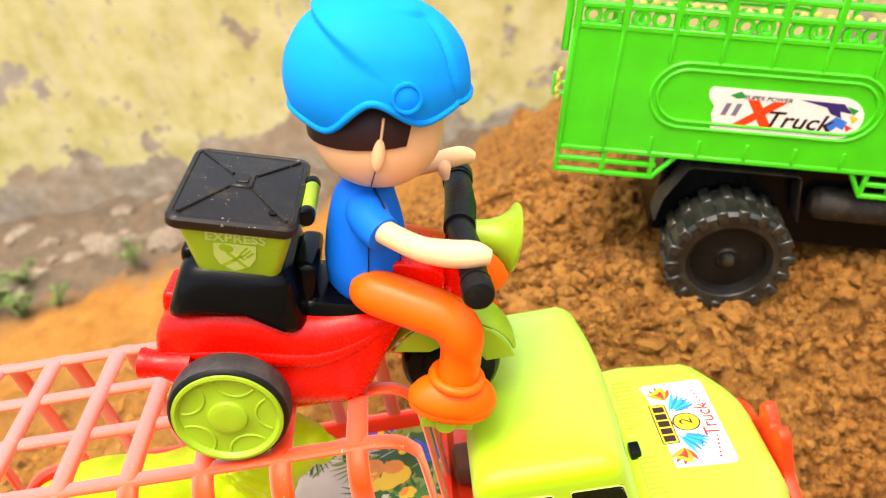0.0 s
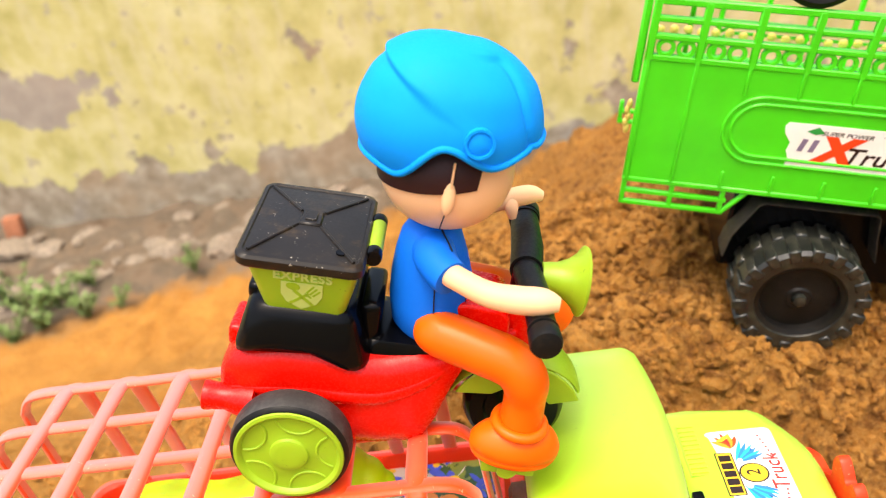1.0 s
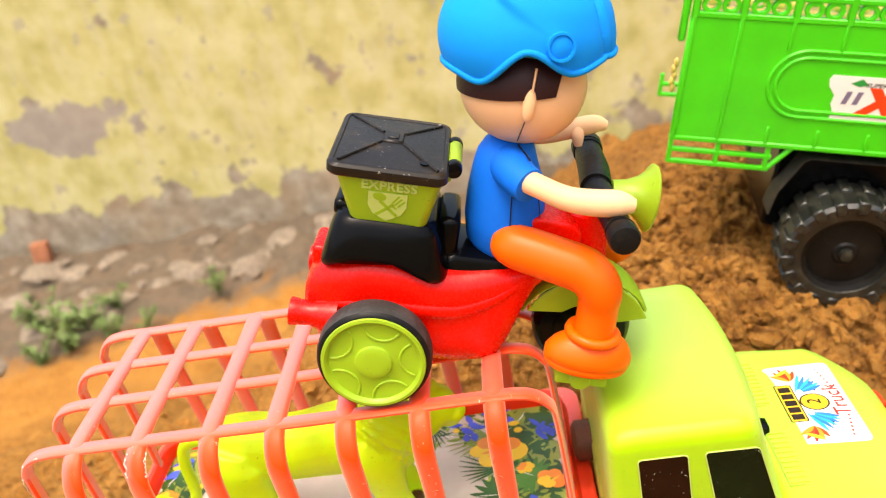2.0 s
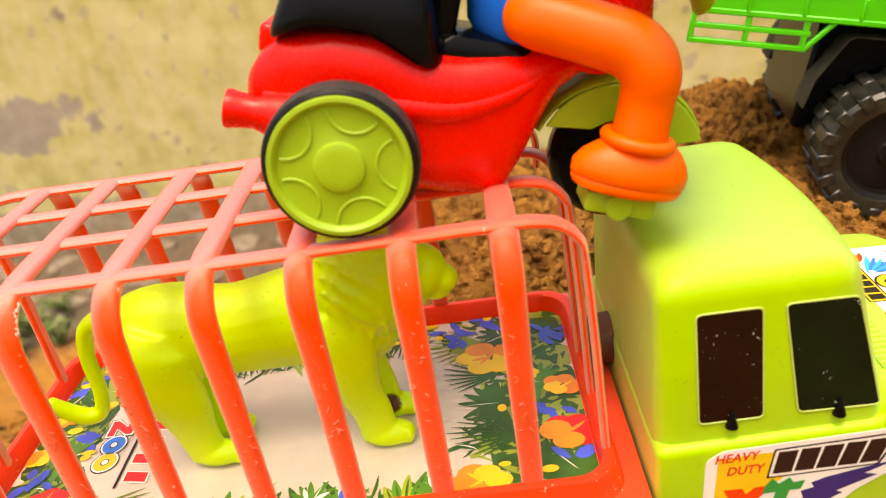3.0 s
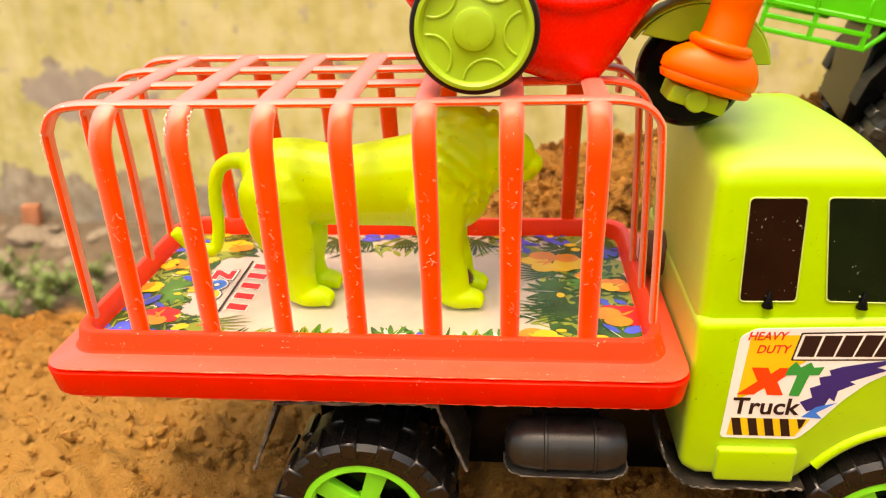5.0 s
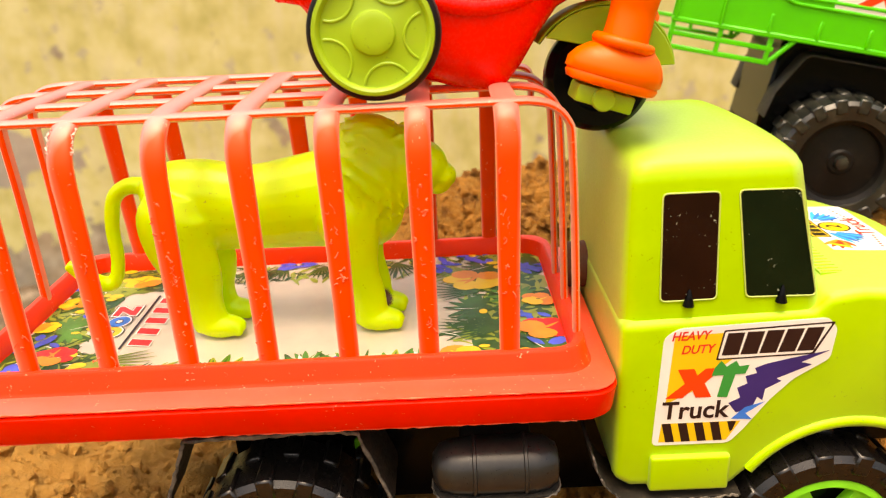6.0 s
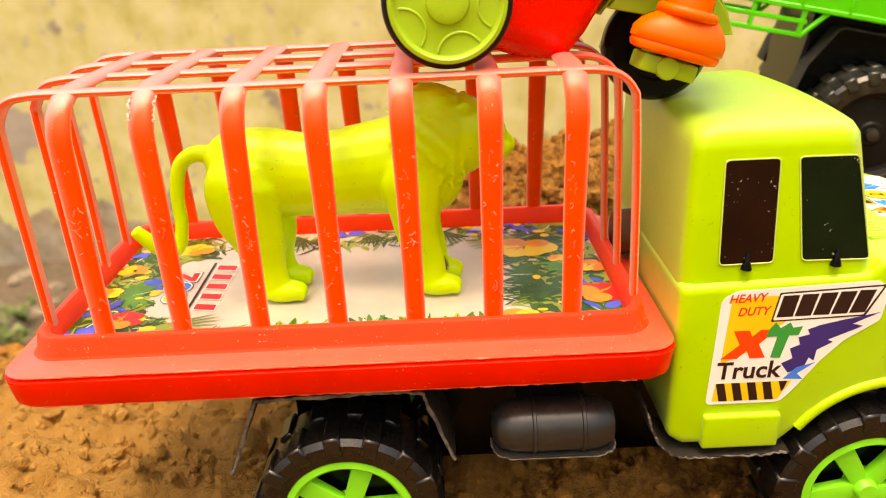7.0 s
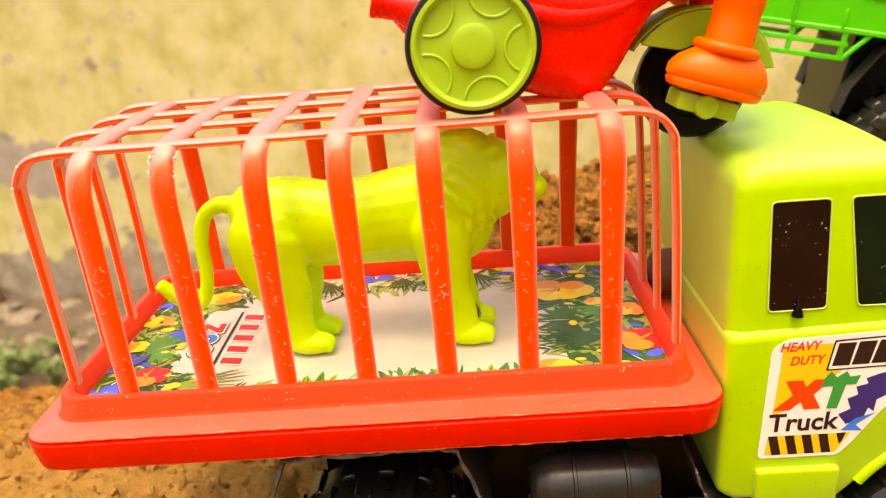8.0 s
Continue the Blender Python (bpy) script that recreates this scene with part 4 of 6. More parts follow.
    edge = [Vector(q) + Vector((rnd.uniform(-0.03, 0.03), rnd.uniform(-0.03, 0.02), rnd.uniform(-0.05, 0.02))) for q in rrect(13.46, 18.14, -0.87, 1.3, 0.8, -5.65, 9) if q[1] < 0.6]
    edge = sorted(edge, key=lambda q: q.x)
    bm = bmesh.new()
    rod(bm, edge, [0.02 + 0.05 * rnd.random() ** 2 for q in edge], 6)
    part("worn_edge", bm, SCUFFED_EDGE, tank, "pale torn edge")
    # thin mudguards with torn, scuffed rims
    for y0, y1 in ((-0.55, 2.4), (8.1, 11.1)):
        ym = (y0 + y1) / 2
        bm = bmesh.new()
        sweep(bm, [(3.55, ym, -6.0), (4.2, ym, -4.5), (4.75, ym, -2.98), (5.0, ym, -2.80), (8.0, ym, -2.72), (10.75, ym, -2.76), (10.98, ym, -2.92), (11.4, ym, -4.2), (12.0, ym, -5.8)], y1 - y0, 0.13, (0, 1, 0), 10, 8)
        guard = p("mudguard", bm, GUARD_GREY, label="thin scuffed grey mudguard")
        rim_y = y0 + 0.01 if y0 < 3 else y1 - 0.01
        rnd = random.Random(9)
        bm = bmesh.new()
        path = curve_points([(3.6, rim_y, -5.95), (4.25, rim_y, -4.4), (4.78, rim_y, -2.98), (5.05, rim_y, -2.78), (7.0, rim_y, -2.76), (9.0, rim_y, -2.68), (10.75, rim_y, -2.75), (11.0, rim_y, -2.95), (11.45, rim_y, -4.3), (12.0, rim_y, -5.8)], 7)
        path = [q + Vector((rnd.uniform(-0.04, 0.04), rnd.uniform(-0.05, 0.02), rnd.uniform(-0.05, 0.03))) for q in path]
        sweep(bm, path, [0.08 + 0.14 * rnd.random() ** 2 for q in path], [0.10 + 0.10 * rnd.random() for q in path], (0, 1, 0), 7, 2.2)
        part("rim", bm, SCUFFED_EDGE, guard, "pale scuffed rim")
    for x in (7.85, 27.85):
        bm = bmesh.new()
        lathe(bm, [(0.35, 0.4), (0.35, 10.0)], "y", (x, 0, -8.1), 14)
        box(bm, x - 0.9, x + 0.9, 3.2, 7.2, -7.9, -4.4, 0.1)
        p("axle", bm, SEAT_BLACK)
    bm = bmesh.new()
    box(bm, 5.6, 10.3, 2.5, 2.8, -6.4, -2.85, 0.1)
    p("wheel_plate", bm, SEAT_BLACK)
    wheel = new("wheel")
    wheel_parts(wheel, 3.7, 2.9, 2.5, RIM_GREEN, DIRTY_RUBBER, lugs=15)
    wheel.parent = truck
    wheel.matrix_basis = pose((7.85 - 12) * CM, (0.6 - 5) * CM, (-8.1 + 11.9) * CM, 0, 18, 0)
    tagged(wheel, "dusty black lugged tyre on a green spoked rim")
    for x, y, turn, spin in ((27.85, 0.6, 0, 40), (7.85, 9.9, 180, 10), (27.85, 9.9, 180, 55)):
        again(wheel, truck, pose((x - 12) * CM, (y - 5) * CM, (-8.1 + 11.9) * CM, 0, 0, turn) @ pose(0, 0, 0, 0, spin, 0))
    bm = bmesh.new()
    lathe(bm, [(0.0, -2.95), (0.14, -2.9), (0.2, -2.6), (0.24, -2.15)], "z", (2.25, 0.0, 0), 12)
    p("bed_peg", bm, SEAT_BLACK, label="small black peg under the bed")
    # knob between cage and cab
    bm = bmesh.new()
    lathe(bm, [(0, 19.2), (0.7, 19.22), (0.95, 19.4), (0.98, 20.1), (0.9, 20.2)], "x", (0, 6.6, 0.2), 20)
    p("rear_knob", bm, RUST, label="rusty brown round knob behind the cab")


def leaf_poly(cx, cy, length, width, angle, bend=0.0):
    """A pointed leaf."""
    c, s = math.cos(angle), math.sin(angle)
    left, right = [], []
    for k in range(7):
        f = k / 6
        w = width * math.sin(math.pi * (f * 0.92 + 0.04)) ** 0.8 / 2
        q = bend * f * f
        left.append((f * length, q + w))
        right.append((f * length, q - w))
    return [(cx + a * c - b * s, cy + a * s + b * c) for a, b in right + left[::-1]]


def build_bed_print(picture):
    """The printed jungle: dense foliage at both ends, leaves and flowers along the sides, lettering at the rear."""
    rnd = random.Random(21)
    flat = face_frame((0, 0, -0.775), (1, 0, 0), (0, 1, 0))
    layers = {"printed_undergrowth": OLIVE_PRINT, "printed_foliage": LEAF_PRINT, "printed_light_foliage": LEAF_LIGHT, "printed_broad_leaf": BROAD_LEAF, "printed_blue_flower": FLOWER_BLUE, "printed_yellow_flower": YELLOW_PRINT, "printed_orange_flower": ORANGE_PRINT, "printed_red_flower": RED_PRINT, "printed_white_vein": WHITE_PRINT}
    dark, light, mid, blue, yellow, orange, red, white = list(layers)[1:]
    meshes = {name: bmesh.new() for name in layers}
    level = [0.004]

    def put(name, poly):
        poly = [(min(18.57, max(-2.35, x)), min(10.38, max(0.17, y))) for x, y in poly]
        if all(not (0.35 < x < 3.2 and 2.5 < y < 7.6) for x, y in poly):
            level[0] += 0.00003
            sheet(meshes[name], poly, flat, level[0], 0.0)

    def left_edge(y):
        return 1.0 + 0.7 * math.sin(1.7 * y) + 0.3 * math.sin(4.1 * y)

    def right_edge(y):
        return 14.9 + 0.5 * math.sin(1.3 * y + 1) + 0.3 * math.sin(3.7 * y)

    def edge_place():
        # Thin along the sides, deep at both ends.
        while True:
            x, y = rnd.uniform(-2.3, 18.5), rnd.uniform(0.2, 10.4)
            if y < 0.9 * rnd.random() + 0.3 or y > 9.4 - 1.3 * rnd.random() or x < left_edge(y) or x > right_edge(y):
                return x, y

    def inward(x, y):
        return math.atan2(5.1 - y, 8.1 - x)

    def fingered(x, y, g, size, name):
        # a broad leaf cut into fingers, with the sheet showing between them
        put(name, circle_poly(x, y, size * 0.34, size * 0.26, 14))
        for j in range(-5, 6):
            put(name, leaf_poly(x, y, size * (1.0 - 0.045 * abs(j)), size * 0.21, g + 0.36 * j, 0.10 * size * (1 if j > 0 else -1)))
        put(white, leaf_poly(x, y, size * 0.8, 0.035, g))

    def palm(x, y, g, size, name, n=5, spread_by=0.17):
        for j in range(-n, n + 1):
            put(name, leaf_poly(x, y, size * (1 - 0.05 * abs(j)), 0.11, g + spread_by * j))

    def blossom(x, y, s, main, shade):
        # uneven petals in two tones, overlapping
        for j in range(6):
            g = 2 * math.pi * j / 6 + x + rnd.uniform(-0.25, 0.25)
            d, long = s * rnd.uniform(0.42, 0.58), s * rnd.uniform(0.34, 0.5)
            put(main if j < 4 else shade, circle_poly(x + d * math.cos(g), y + 0.85 * d * math.sin(g), long, long * rnd.uniform(0.7, 0.95), 12))
        put(shade, leaf_poly(x - 0.3 * s, y - 0.2 * s, s * 0.9, s * 0.13, rnd.uniform(0.2, 1.2), 0.2 * s))
        put(shade, leaf_poly(x, y, s * 0.5, s * 0.12, rnd.uniform(2, 4), 0.1 * s))

    # undergrowth without gaps at both ends and along the very edges
    for k in range(330):
        y = rnd.uniform(0.2, 10.4)
        x = rnd.uniform(-2.3, left_edge(y) - 0.2) if k % 2 else rnd.uniform(right_edge(y) + 0.9, 18.5)
        put("printed_undergrowth" if k % 3 == 1 else dark, circle_poly(x, y, rnd.uniform(0.35, 0.8), rnd.uniform(0.3, 0.6), 10))
    for k in range(900):
        x, y = edge_place()
        if k > 620:
            x, y = rnd.uniform(-2.3, 0.9), rnd.uniform(0.2, 10.3)
        g = inward(x, y) + rnd.uniform(-1.3, 1.3)
        put(dark if rnd.random() < 0.6 else light, leaf_poly(x, y, rnd.uniform(0.4, 1.2), rnd.uniform(0.08, 0.28), g, rnd.uniform(-0.3, 0.3)))
    # far side: narrow leaves that hang into the white
    for x in (5.2, 6.9, 8.6, 10.1, 12.0):
        palm(x, 9.9, -1.6 + rnd.uniform(-0.5, 0.5), rnd.uniform(1.5, 2.3), dark, 4)
    # front end: palms reaching over the white, a fingered leaf, and the flowers round it
    palm(16.7, 3.1, 3.05, 3.1, dark, 6, 0.10)
    palm(15.6, 6.3, 2.75, 2.2, dark, 5)
    palm(15.2, 8.6, 3.3, 2.4, light, 5)
    fingered(15.6, 4.7, 3.1, 1.5, dark)
    fingered(17.2, 5.6, 2.6, 1.4, mid)
    fingered(16.3, 9.0, 3.6, 1.4, dark)
    fingered(17.9, 1.0, 2.2, 1.2, dark)
    # rear end
    fingered(-0.9, 4.4, 0.4, 1.5, mid)
    fingered(-0.5, 8.4, 0.0, 1.4, light)
    palm(0.6, 1.5, 0.15, 2.9, light, 6, 0.11)
    palm(-0.3, 7.3, 0.1, 1.6, light, 5)
    # near side: a sprig, cut leaves and palms
    for x, g, size in ((6.1, 1.5, 1.55), (12.4, 1.2, 1.5), (4.6, 1.0, 1.2)):
        for j in range(-3, 4):
            put(light if j % 2 else mid, leaf_poly(x + 0.1 * j, 0.25, size * (1 - 0.1 * abs(j)), 0.34, g - 0.4 * j, 0.1 * j))
            put(dark, leaf_poly(x + 0.1 * j, 0.25, size * (0.9 - 0.1 * abs(j)), 0.1, g - 0.4 * j, 0.1 * j))
    for x, y, size in ((9.1, 0.7, 1.15), (10.3, 0.5, 1.05), (13.3, 0.6, 1.1), (7.6, 0.3, 0.8)):
        fingered(x, y, 1.2, size, mid)
        for j in (-1, 1):
            put(white, leaf_poly(x + 0.1 * j, y + 0.25, size * 0.5, 0.16, 1.2 - 0.7 * j))
    for k in range(24):
        x, y = edge_place()
        put(white, leaf_poly(x, y, rnd.uniform(0.3, 0.8), 0.06, rnd.uniform(0, 6.28), 0.2))
    for x, y, n in ((-1.7, 1.0, 10), (0.2, 0.7, 6), (-0.2, 5.4, 9), (7.2, 10.0, 6), (18.1, 8.5, 9), (14.2, 9.3, 8), (10.6, 0.4, 4), (-1.5, 3.2, 6), (-1.6, 9.2, 8), (17.5, 3.9, 5), (18.1, 1.7, 4), (5.2, 0.3, 4), (15.9, 9.9, 6)):
        # trusses of blue-violet flowers
        for k in range(n):
            put(blue, leaf_poly(x + rnd.uniform(-0.5, 0.5), y + rnd.uniform(-0.4, 0.4), rnd.uniform(0.45, 0.9), rnd.uniform(0.25, 0.45), rnd.uniform(0, 6.28)))
    for k in range(44):
        x, y = edge_place()
        if x < 1.2 or x > 15.5 or k % 3 == 0:
            put(yellow, circle_poly(x, y, rnd.uniform(0.14, 0.34), rnd.uniform(0.1, 0.22), 10))
    blossom(15.5, 7.45, 1.55, yellow, orange)
    blossom(17.95, 2.9, 1.15, red, orange)
    blossom(14.7, 0.95, 1.1, orange, yellow)
    blossom(18.0, 5.3, 0.75, orange, yellow)
    blossom(16.8, 6.2, 0.5, yellow, orange)
    blossom(-0.5, 2.2, 0.95, red, orange)
    blossom(-1.7, 6.9, 0.8, orange, yellow)
    blossom(0.5, 8.9, 0.9, yellow, orange)
    blossom(-1.9, 4.7, 0.6, yellow, orange)
    blossom(8.2, 0.3, 0.5, yellow, orange)
    for name, mat in layers.items():
        part(name, meshes[name], mat, picture, kind="stuff")
    # lettering: the animal-park word, and slanted bars for the maker's name, each with a white and a dark rim
    read = face_frame((0.92, 4.95, -0.775), (0, -1, 0), (1, 0, 0))

    def flat_part(name, poly, mat, lift):
        bm = bmesh.new()
        sheet(bm, poly, read, lift, 0.002)
        part(name, bm, mat, picture)

    for mat, grow, lift in ((BROWN_PRINT, 0.11, 0.040), (WHITE_PRINT, 0.075, 0.043), (RED_PRINT, 0.0, 0.046)):
        zig = [(-0.42 - grow, 0.48 + grow), (0.40 + grow, 0.48 + grow), (0.40 + grow, 0.25 - grow * 0.3), (0.0 + grow, -0.22 + grow * 0.6), (0.42 + grow, -0.22 + grow * 0.6), (0.42 + grow, -0.5 - grow), (-0.44 - grow, -0.5 - grow), (-0.44 - grow, -0.28 + grow * 0.3), (-0.02 - grow, 0.2 - grow * 0.6), (-0.42 - grow, 0.2 - grow * 0.6)]
        bm = bmesh.new()
        sheet(bm, [(x - 0.95, y) for x, y in zig], read, lift, 0.002)
        part("letter", bm, mat, picture)
    for dx, mat in ((0.0, BLUE_PRINT), (0.93, YELLOW_PRINT)):
        for size, ink, lift in ((0.56, BROWN_PRINT, 0.040), (0.52, WHITE_PRINT, 0.043), (0.45, mat, 0.046), (0.17, BROWN_PRINT, 0.049), (0.13, WHITE_PRINT, 0.052)):
            flat_part("letter", circle_poly(dx, 0, size, size * 0.95, 22), ink, lift)
    for k in range(5):
        x = -2.25 + 0.92 * k
        flat_part("name_bar", [(x + 0.1, 1.05), (x + 0.66, 1.05), (x + 0.84, 2.0), (x + 0.28, 2.0)], WHITE_PRINT, 0.040)
        flat_part("name_bar", [(x + 0.15, 1.1), (x + 0.61, 1.1), (x + 0.77, 1.95), (x + 0.31, 1.95)], RED_PRINT, 0.043)
    flat_part("underline", [(-2.4, 0.82), (2.35, 0.82), (2.35, 0.92), (-2.4, 0.92)], BROWN_PRINT, 0.040)


def build_door_sticker(p):
    """The printed sticker on the cab's door; the maker's name is drawn as bars."""
    m = face_frame((21.25, -0.43, -3.98), (1, 0, 0), (0, 0, 1)) @ Matrix.Diagonal((0.97, 1, 1, 1))
    out = round_poly([(0.05, 0.05), (2.85, 0.05), (3.3, 0.55), (4.15, 1.75), (4.9, 2.55), (6.1, 3.3), (6.2, 4.45), (5.85, 4.85), (0.75, 4.68), (0.25, 4.35)], 0.2)
    bm = bmesh.new()
    sheet(bm, out, m, 0.0, 0.02)
    st = p("door_sticker", bm, WHITE_PRINT, label="white, yellow and violet printed door sticker")

    def q(name, polys, mat, lift):
        b = bmesh.new()
        for poly in polys:
            sheet(b, poly, m, lift, 0.004)
        part(name, b, mat, st)

    q("yellow_field", [round_poly([(0.45, 1.75), (0.62, 4.4), (4.0, 4.5), (2.2, 3.05), (1.7, 2.4)], 0.08)], YELLOW_PRINT, 0.022)
    q("hazard_ground", [[(0.28, 0.18), (2.75, 0.18), (3.2, 0.95), (0.36, 0.95)]], YELLOW_PRINT, 0.022)
    for k in range(4):
        q("hazard_stripe", [[(0.36 + 0.58 * k, 0.95), (0.68 + 0.58 * k, 0.95), (0.86 + 0.58 * k, 0.18), (0.54 + 0.58 * k, 0.18)]], BROWN_PRINT, 0.028)
    q("hazard_stripe", [[(2.72, 0.95), (3.05, 0.95), (2.95, 0.62), (2.86, 0.5)]], BROWN_PRINT, 0.028)
    q("violet_slash", [[(3.0, 1.3), (3.55, 1.45), (3.7, 1.9), (3.9, 1.75), (3.95, 2.2), (4.5, 2.5), (4.3, 2.6), (5.5, 3.1), (5.1, 3.2), (6.05, 3.62), (4.6, 3.35), (3.9, 3.2), (3.5, 3.05), (3.6, 2.85), (3.2, 2.75), (3.3, 2.45), (2.95, 2.3), (3.1, 1.9), (2.7, 1.7)]], VIOLET_PRINT, 0.026)
    q("blue_slash", [[(2.85, 1.05), (3.6, 1.0), (3.35, 1.25), (4.0, 1.7), (3.3, 1.5)]], BLUE_PRINT, 0.03)
    q("name_ground", [round_poly([(2.1, 3.42), (5.5, 3.5), (6.1, 4.7), (2.3, 4.55)], 0.06)], BROWN_PRINT, 0.026)
    q("name_rim", [round_poly([(2.17, 3.48), (5.42, 3.56), (5.98, 4.63), (2.35, 4.49)], 0.06)], WHITE_PRINT, 0.031)
    for k in range(5):
        q("name_bar", [[(2.28 + 0.65 * k, 3.6 + 0.012 * k), (2.86 + 0.65 * k, 3.6 + 0.012 * k), (3.02 + 0.68 * k, 4.44 + 0.02 * k), (2.44 + 0.68 * k, 4.44 + 0.02 * k)]], BROWN_PRINT, 0.037)

    def text(s, size, x, y, mat, shear=0.0, bold=0.0, lift=0.034, turn=0.0, stretch=1.0):
        b = words(s, size, 0.002, shear, bold)
        bmesh.ops.transform(b, matrix=m @ Matrix.Translation((x, y, lift)) @ Matrix.Diagonal((stretch, 1, 1, 1)) @ Matrix.Rotation(radians(turn), 4, "Z"), verts=b.verts)
        part("lettering", b, mat, st)

    text("HEAVY", 0.46, 1.15, 4.38, RED_PRINT, 0.25, 0.008, turn=1, stretch=0.92)
    text("DUTY", 0.46, 1.42, 3.86, RED_PRINT, 0.25, 0.008, turn=1, stretch=0.92)
    # the heavy X and the spiked T are drawn, no font has them
    q("lettering", [[(0.42, 1.98), (1.02, 1.98), (1.36, 2.30), (1.50, 1.98), (2.06, 1.98), (1.78, 2.55), (2.38, 3.12), (1.78, 3.12), (1.50, 2.86), (1.38, 3.12), (0.80, 3.12), (1.08, 2.55)]], ORANGE_RED, 0.036)
    q("lettering", [[(2.0, 2.82), (2.42, 2.84), (2.26, 1.98), (2.62, 1.95), (2.84, 2.85), (3.18, 2.86), (3.3, 3.2), (2.95, 3.16), (2.82, 3.38), (2.5, 3.16), (2.3, 3.4), (2.08, 3.12)]], GREEN_PRINT, 0.040)
    text("Truck", 0.98, 1.5, 1.45, BROWN_PRINT, 0.05, 0.02, lift=0.04)


def build_bonnet_sticker(p):
    m = face_frame((31.40, 3.2, 1.575), (0, 1, 0), (-1, 0, 0.045)) @ Matrix.Diagonal((0.865, 1, 1, 1))
    bm = bmesh.new()
    sheet(bm, round_poly([(0, 0), (5.9, 0), (5.8, 3.0), (0.1, 3.0)], 0.35), m, 0.0, 0.02)
    st = p("bonnet_sticker", bm, WHITE_PRINT, label="white printed bonnet sticker with a yellow disc")

    def q(name, polys, mat, lift):
        b = bmesh.new()
        for poly in polys:
            sheet(b, [(x, 3.0 - y) for x, y in reversed(poly)], m, lift, 0.004)
        part(name, b, mat, st)

    q("yellow_disc", [circle_poly(2.95, 1.55, 0.55, n=24)], YELLOW_PRINT, 0.024)
    q("disc_rim", [circle_poly(2.95, 1.55, 0.63, n=24)], BROWN_PRINT, 0.021)
    q("name_rim", [round_poly([(1.6, 0.15), (4.35, 0.15), (4.35, 0.92), (1.6, 0.92)], 0.08)], BROWN_PRINT, 0.022)
    q("name_ground", [round_poly([(1.66, 0.21), (4.29, 0.21), (4.29, 0.86), (1.66, 0.86)], 0.06)], YELLOW_PRINT, 0.025)
    for k in range(5):
        q("name_bar", [[(1.76 + 0.5 * k, 0.28), (2.16 + 0.5 * k, 0.28), (2.16 + 0.5 * k, 0.8), (1.76 + 0.5 * k, 0.8)]], BROWN_PRINT, 0.029)
    for flip in (False, True):
        def f(x, y):
            return (5.85 - x, y) if flip else (x, y)

        def bird(name, poly, mat, lift):
            q(name, [[f(*v) for v in poly]], mat, lift)

        # a winged emblem at each end: flames, feathers and a row of dots
        for j in range(5):
            bird("flame", leaf_poly(1.25, 0.95, 1.05 - 0.08 * abs(j - 2), 0.24, 2.5 + 0.35 * j, 0.15), (ORANGE_RED, ORANGE_PRINT, RED_PRINT)[j % 3], 0.024 + 0.002 * j)
        bird("crescent", leaf_poly(0.75, 0.45, 0.8, 0.22, 1.9, 0.25), YELLOW_PRINT, 0.036)
        for j in range(6):
            bird("feather", leaf_poly(2.15, 0.98 + 0.05 * j, 1.45 - 0.07 * j, 0.2, 2.75 - 0.17 * j, 0.08), (CYAN_PRINT, BLUE_PRINT)[j % 2], 0.040 + 0.002 * j)
        bird("violet_tail", leaf_poly(1.2, 1.75, 0.9, 0.2, 0.2, -0.1), VIOLET_PRINT, 0.024)
        bird("head", circle_poly(2.12, 1.15, 0.16, 0.13, 10), WHITE_PRINT, 0.054)
        for k in range(6):
            bird("red_dot", circle_poly(0.5 + 0.26 * k, 2.35 + 0.05 * k, 0.07, 0.06, 8), RED_PRINT, 0.024)
    for s, size, x, y, mat in (("2", 0.8, 2.95, 1.55, BROWN_PRINT), ("Truck", 0.95, 2.95, 2.5, RED_PRINT)):
        b = words(s, size, 0.002, 0.1, 0.01)
        bmesh.ops.transform(b, matrix=m @ Matrix.Translation((x, 3.0 - y, 0.033)), verts=b.verts)
        part("lettering", b, mat, st)


build_cage_truck()


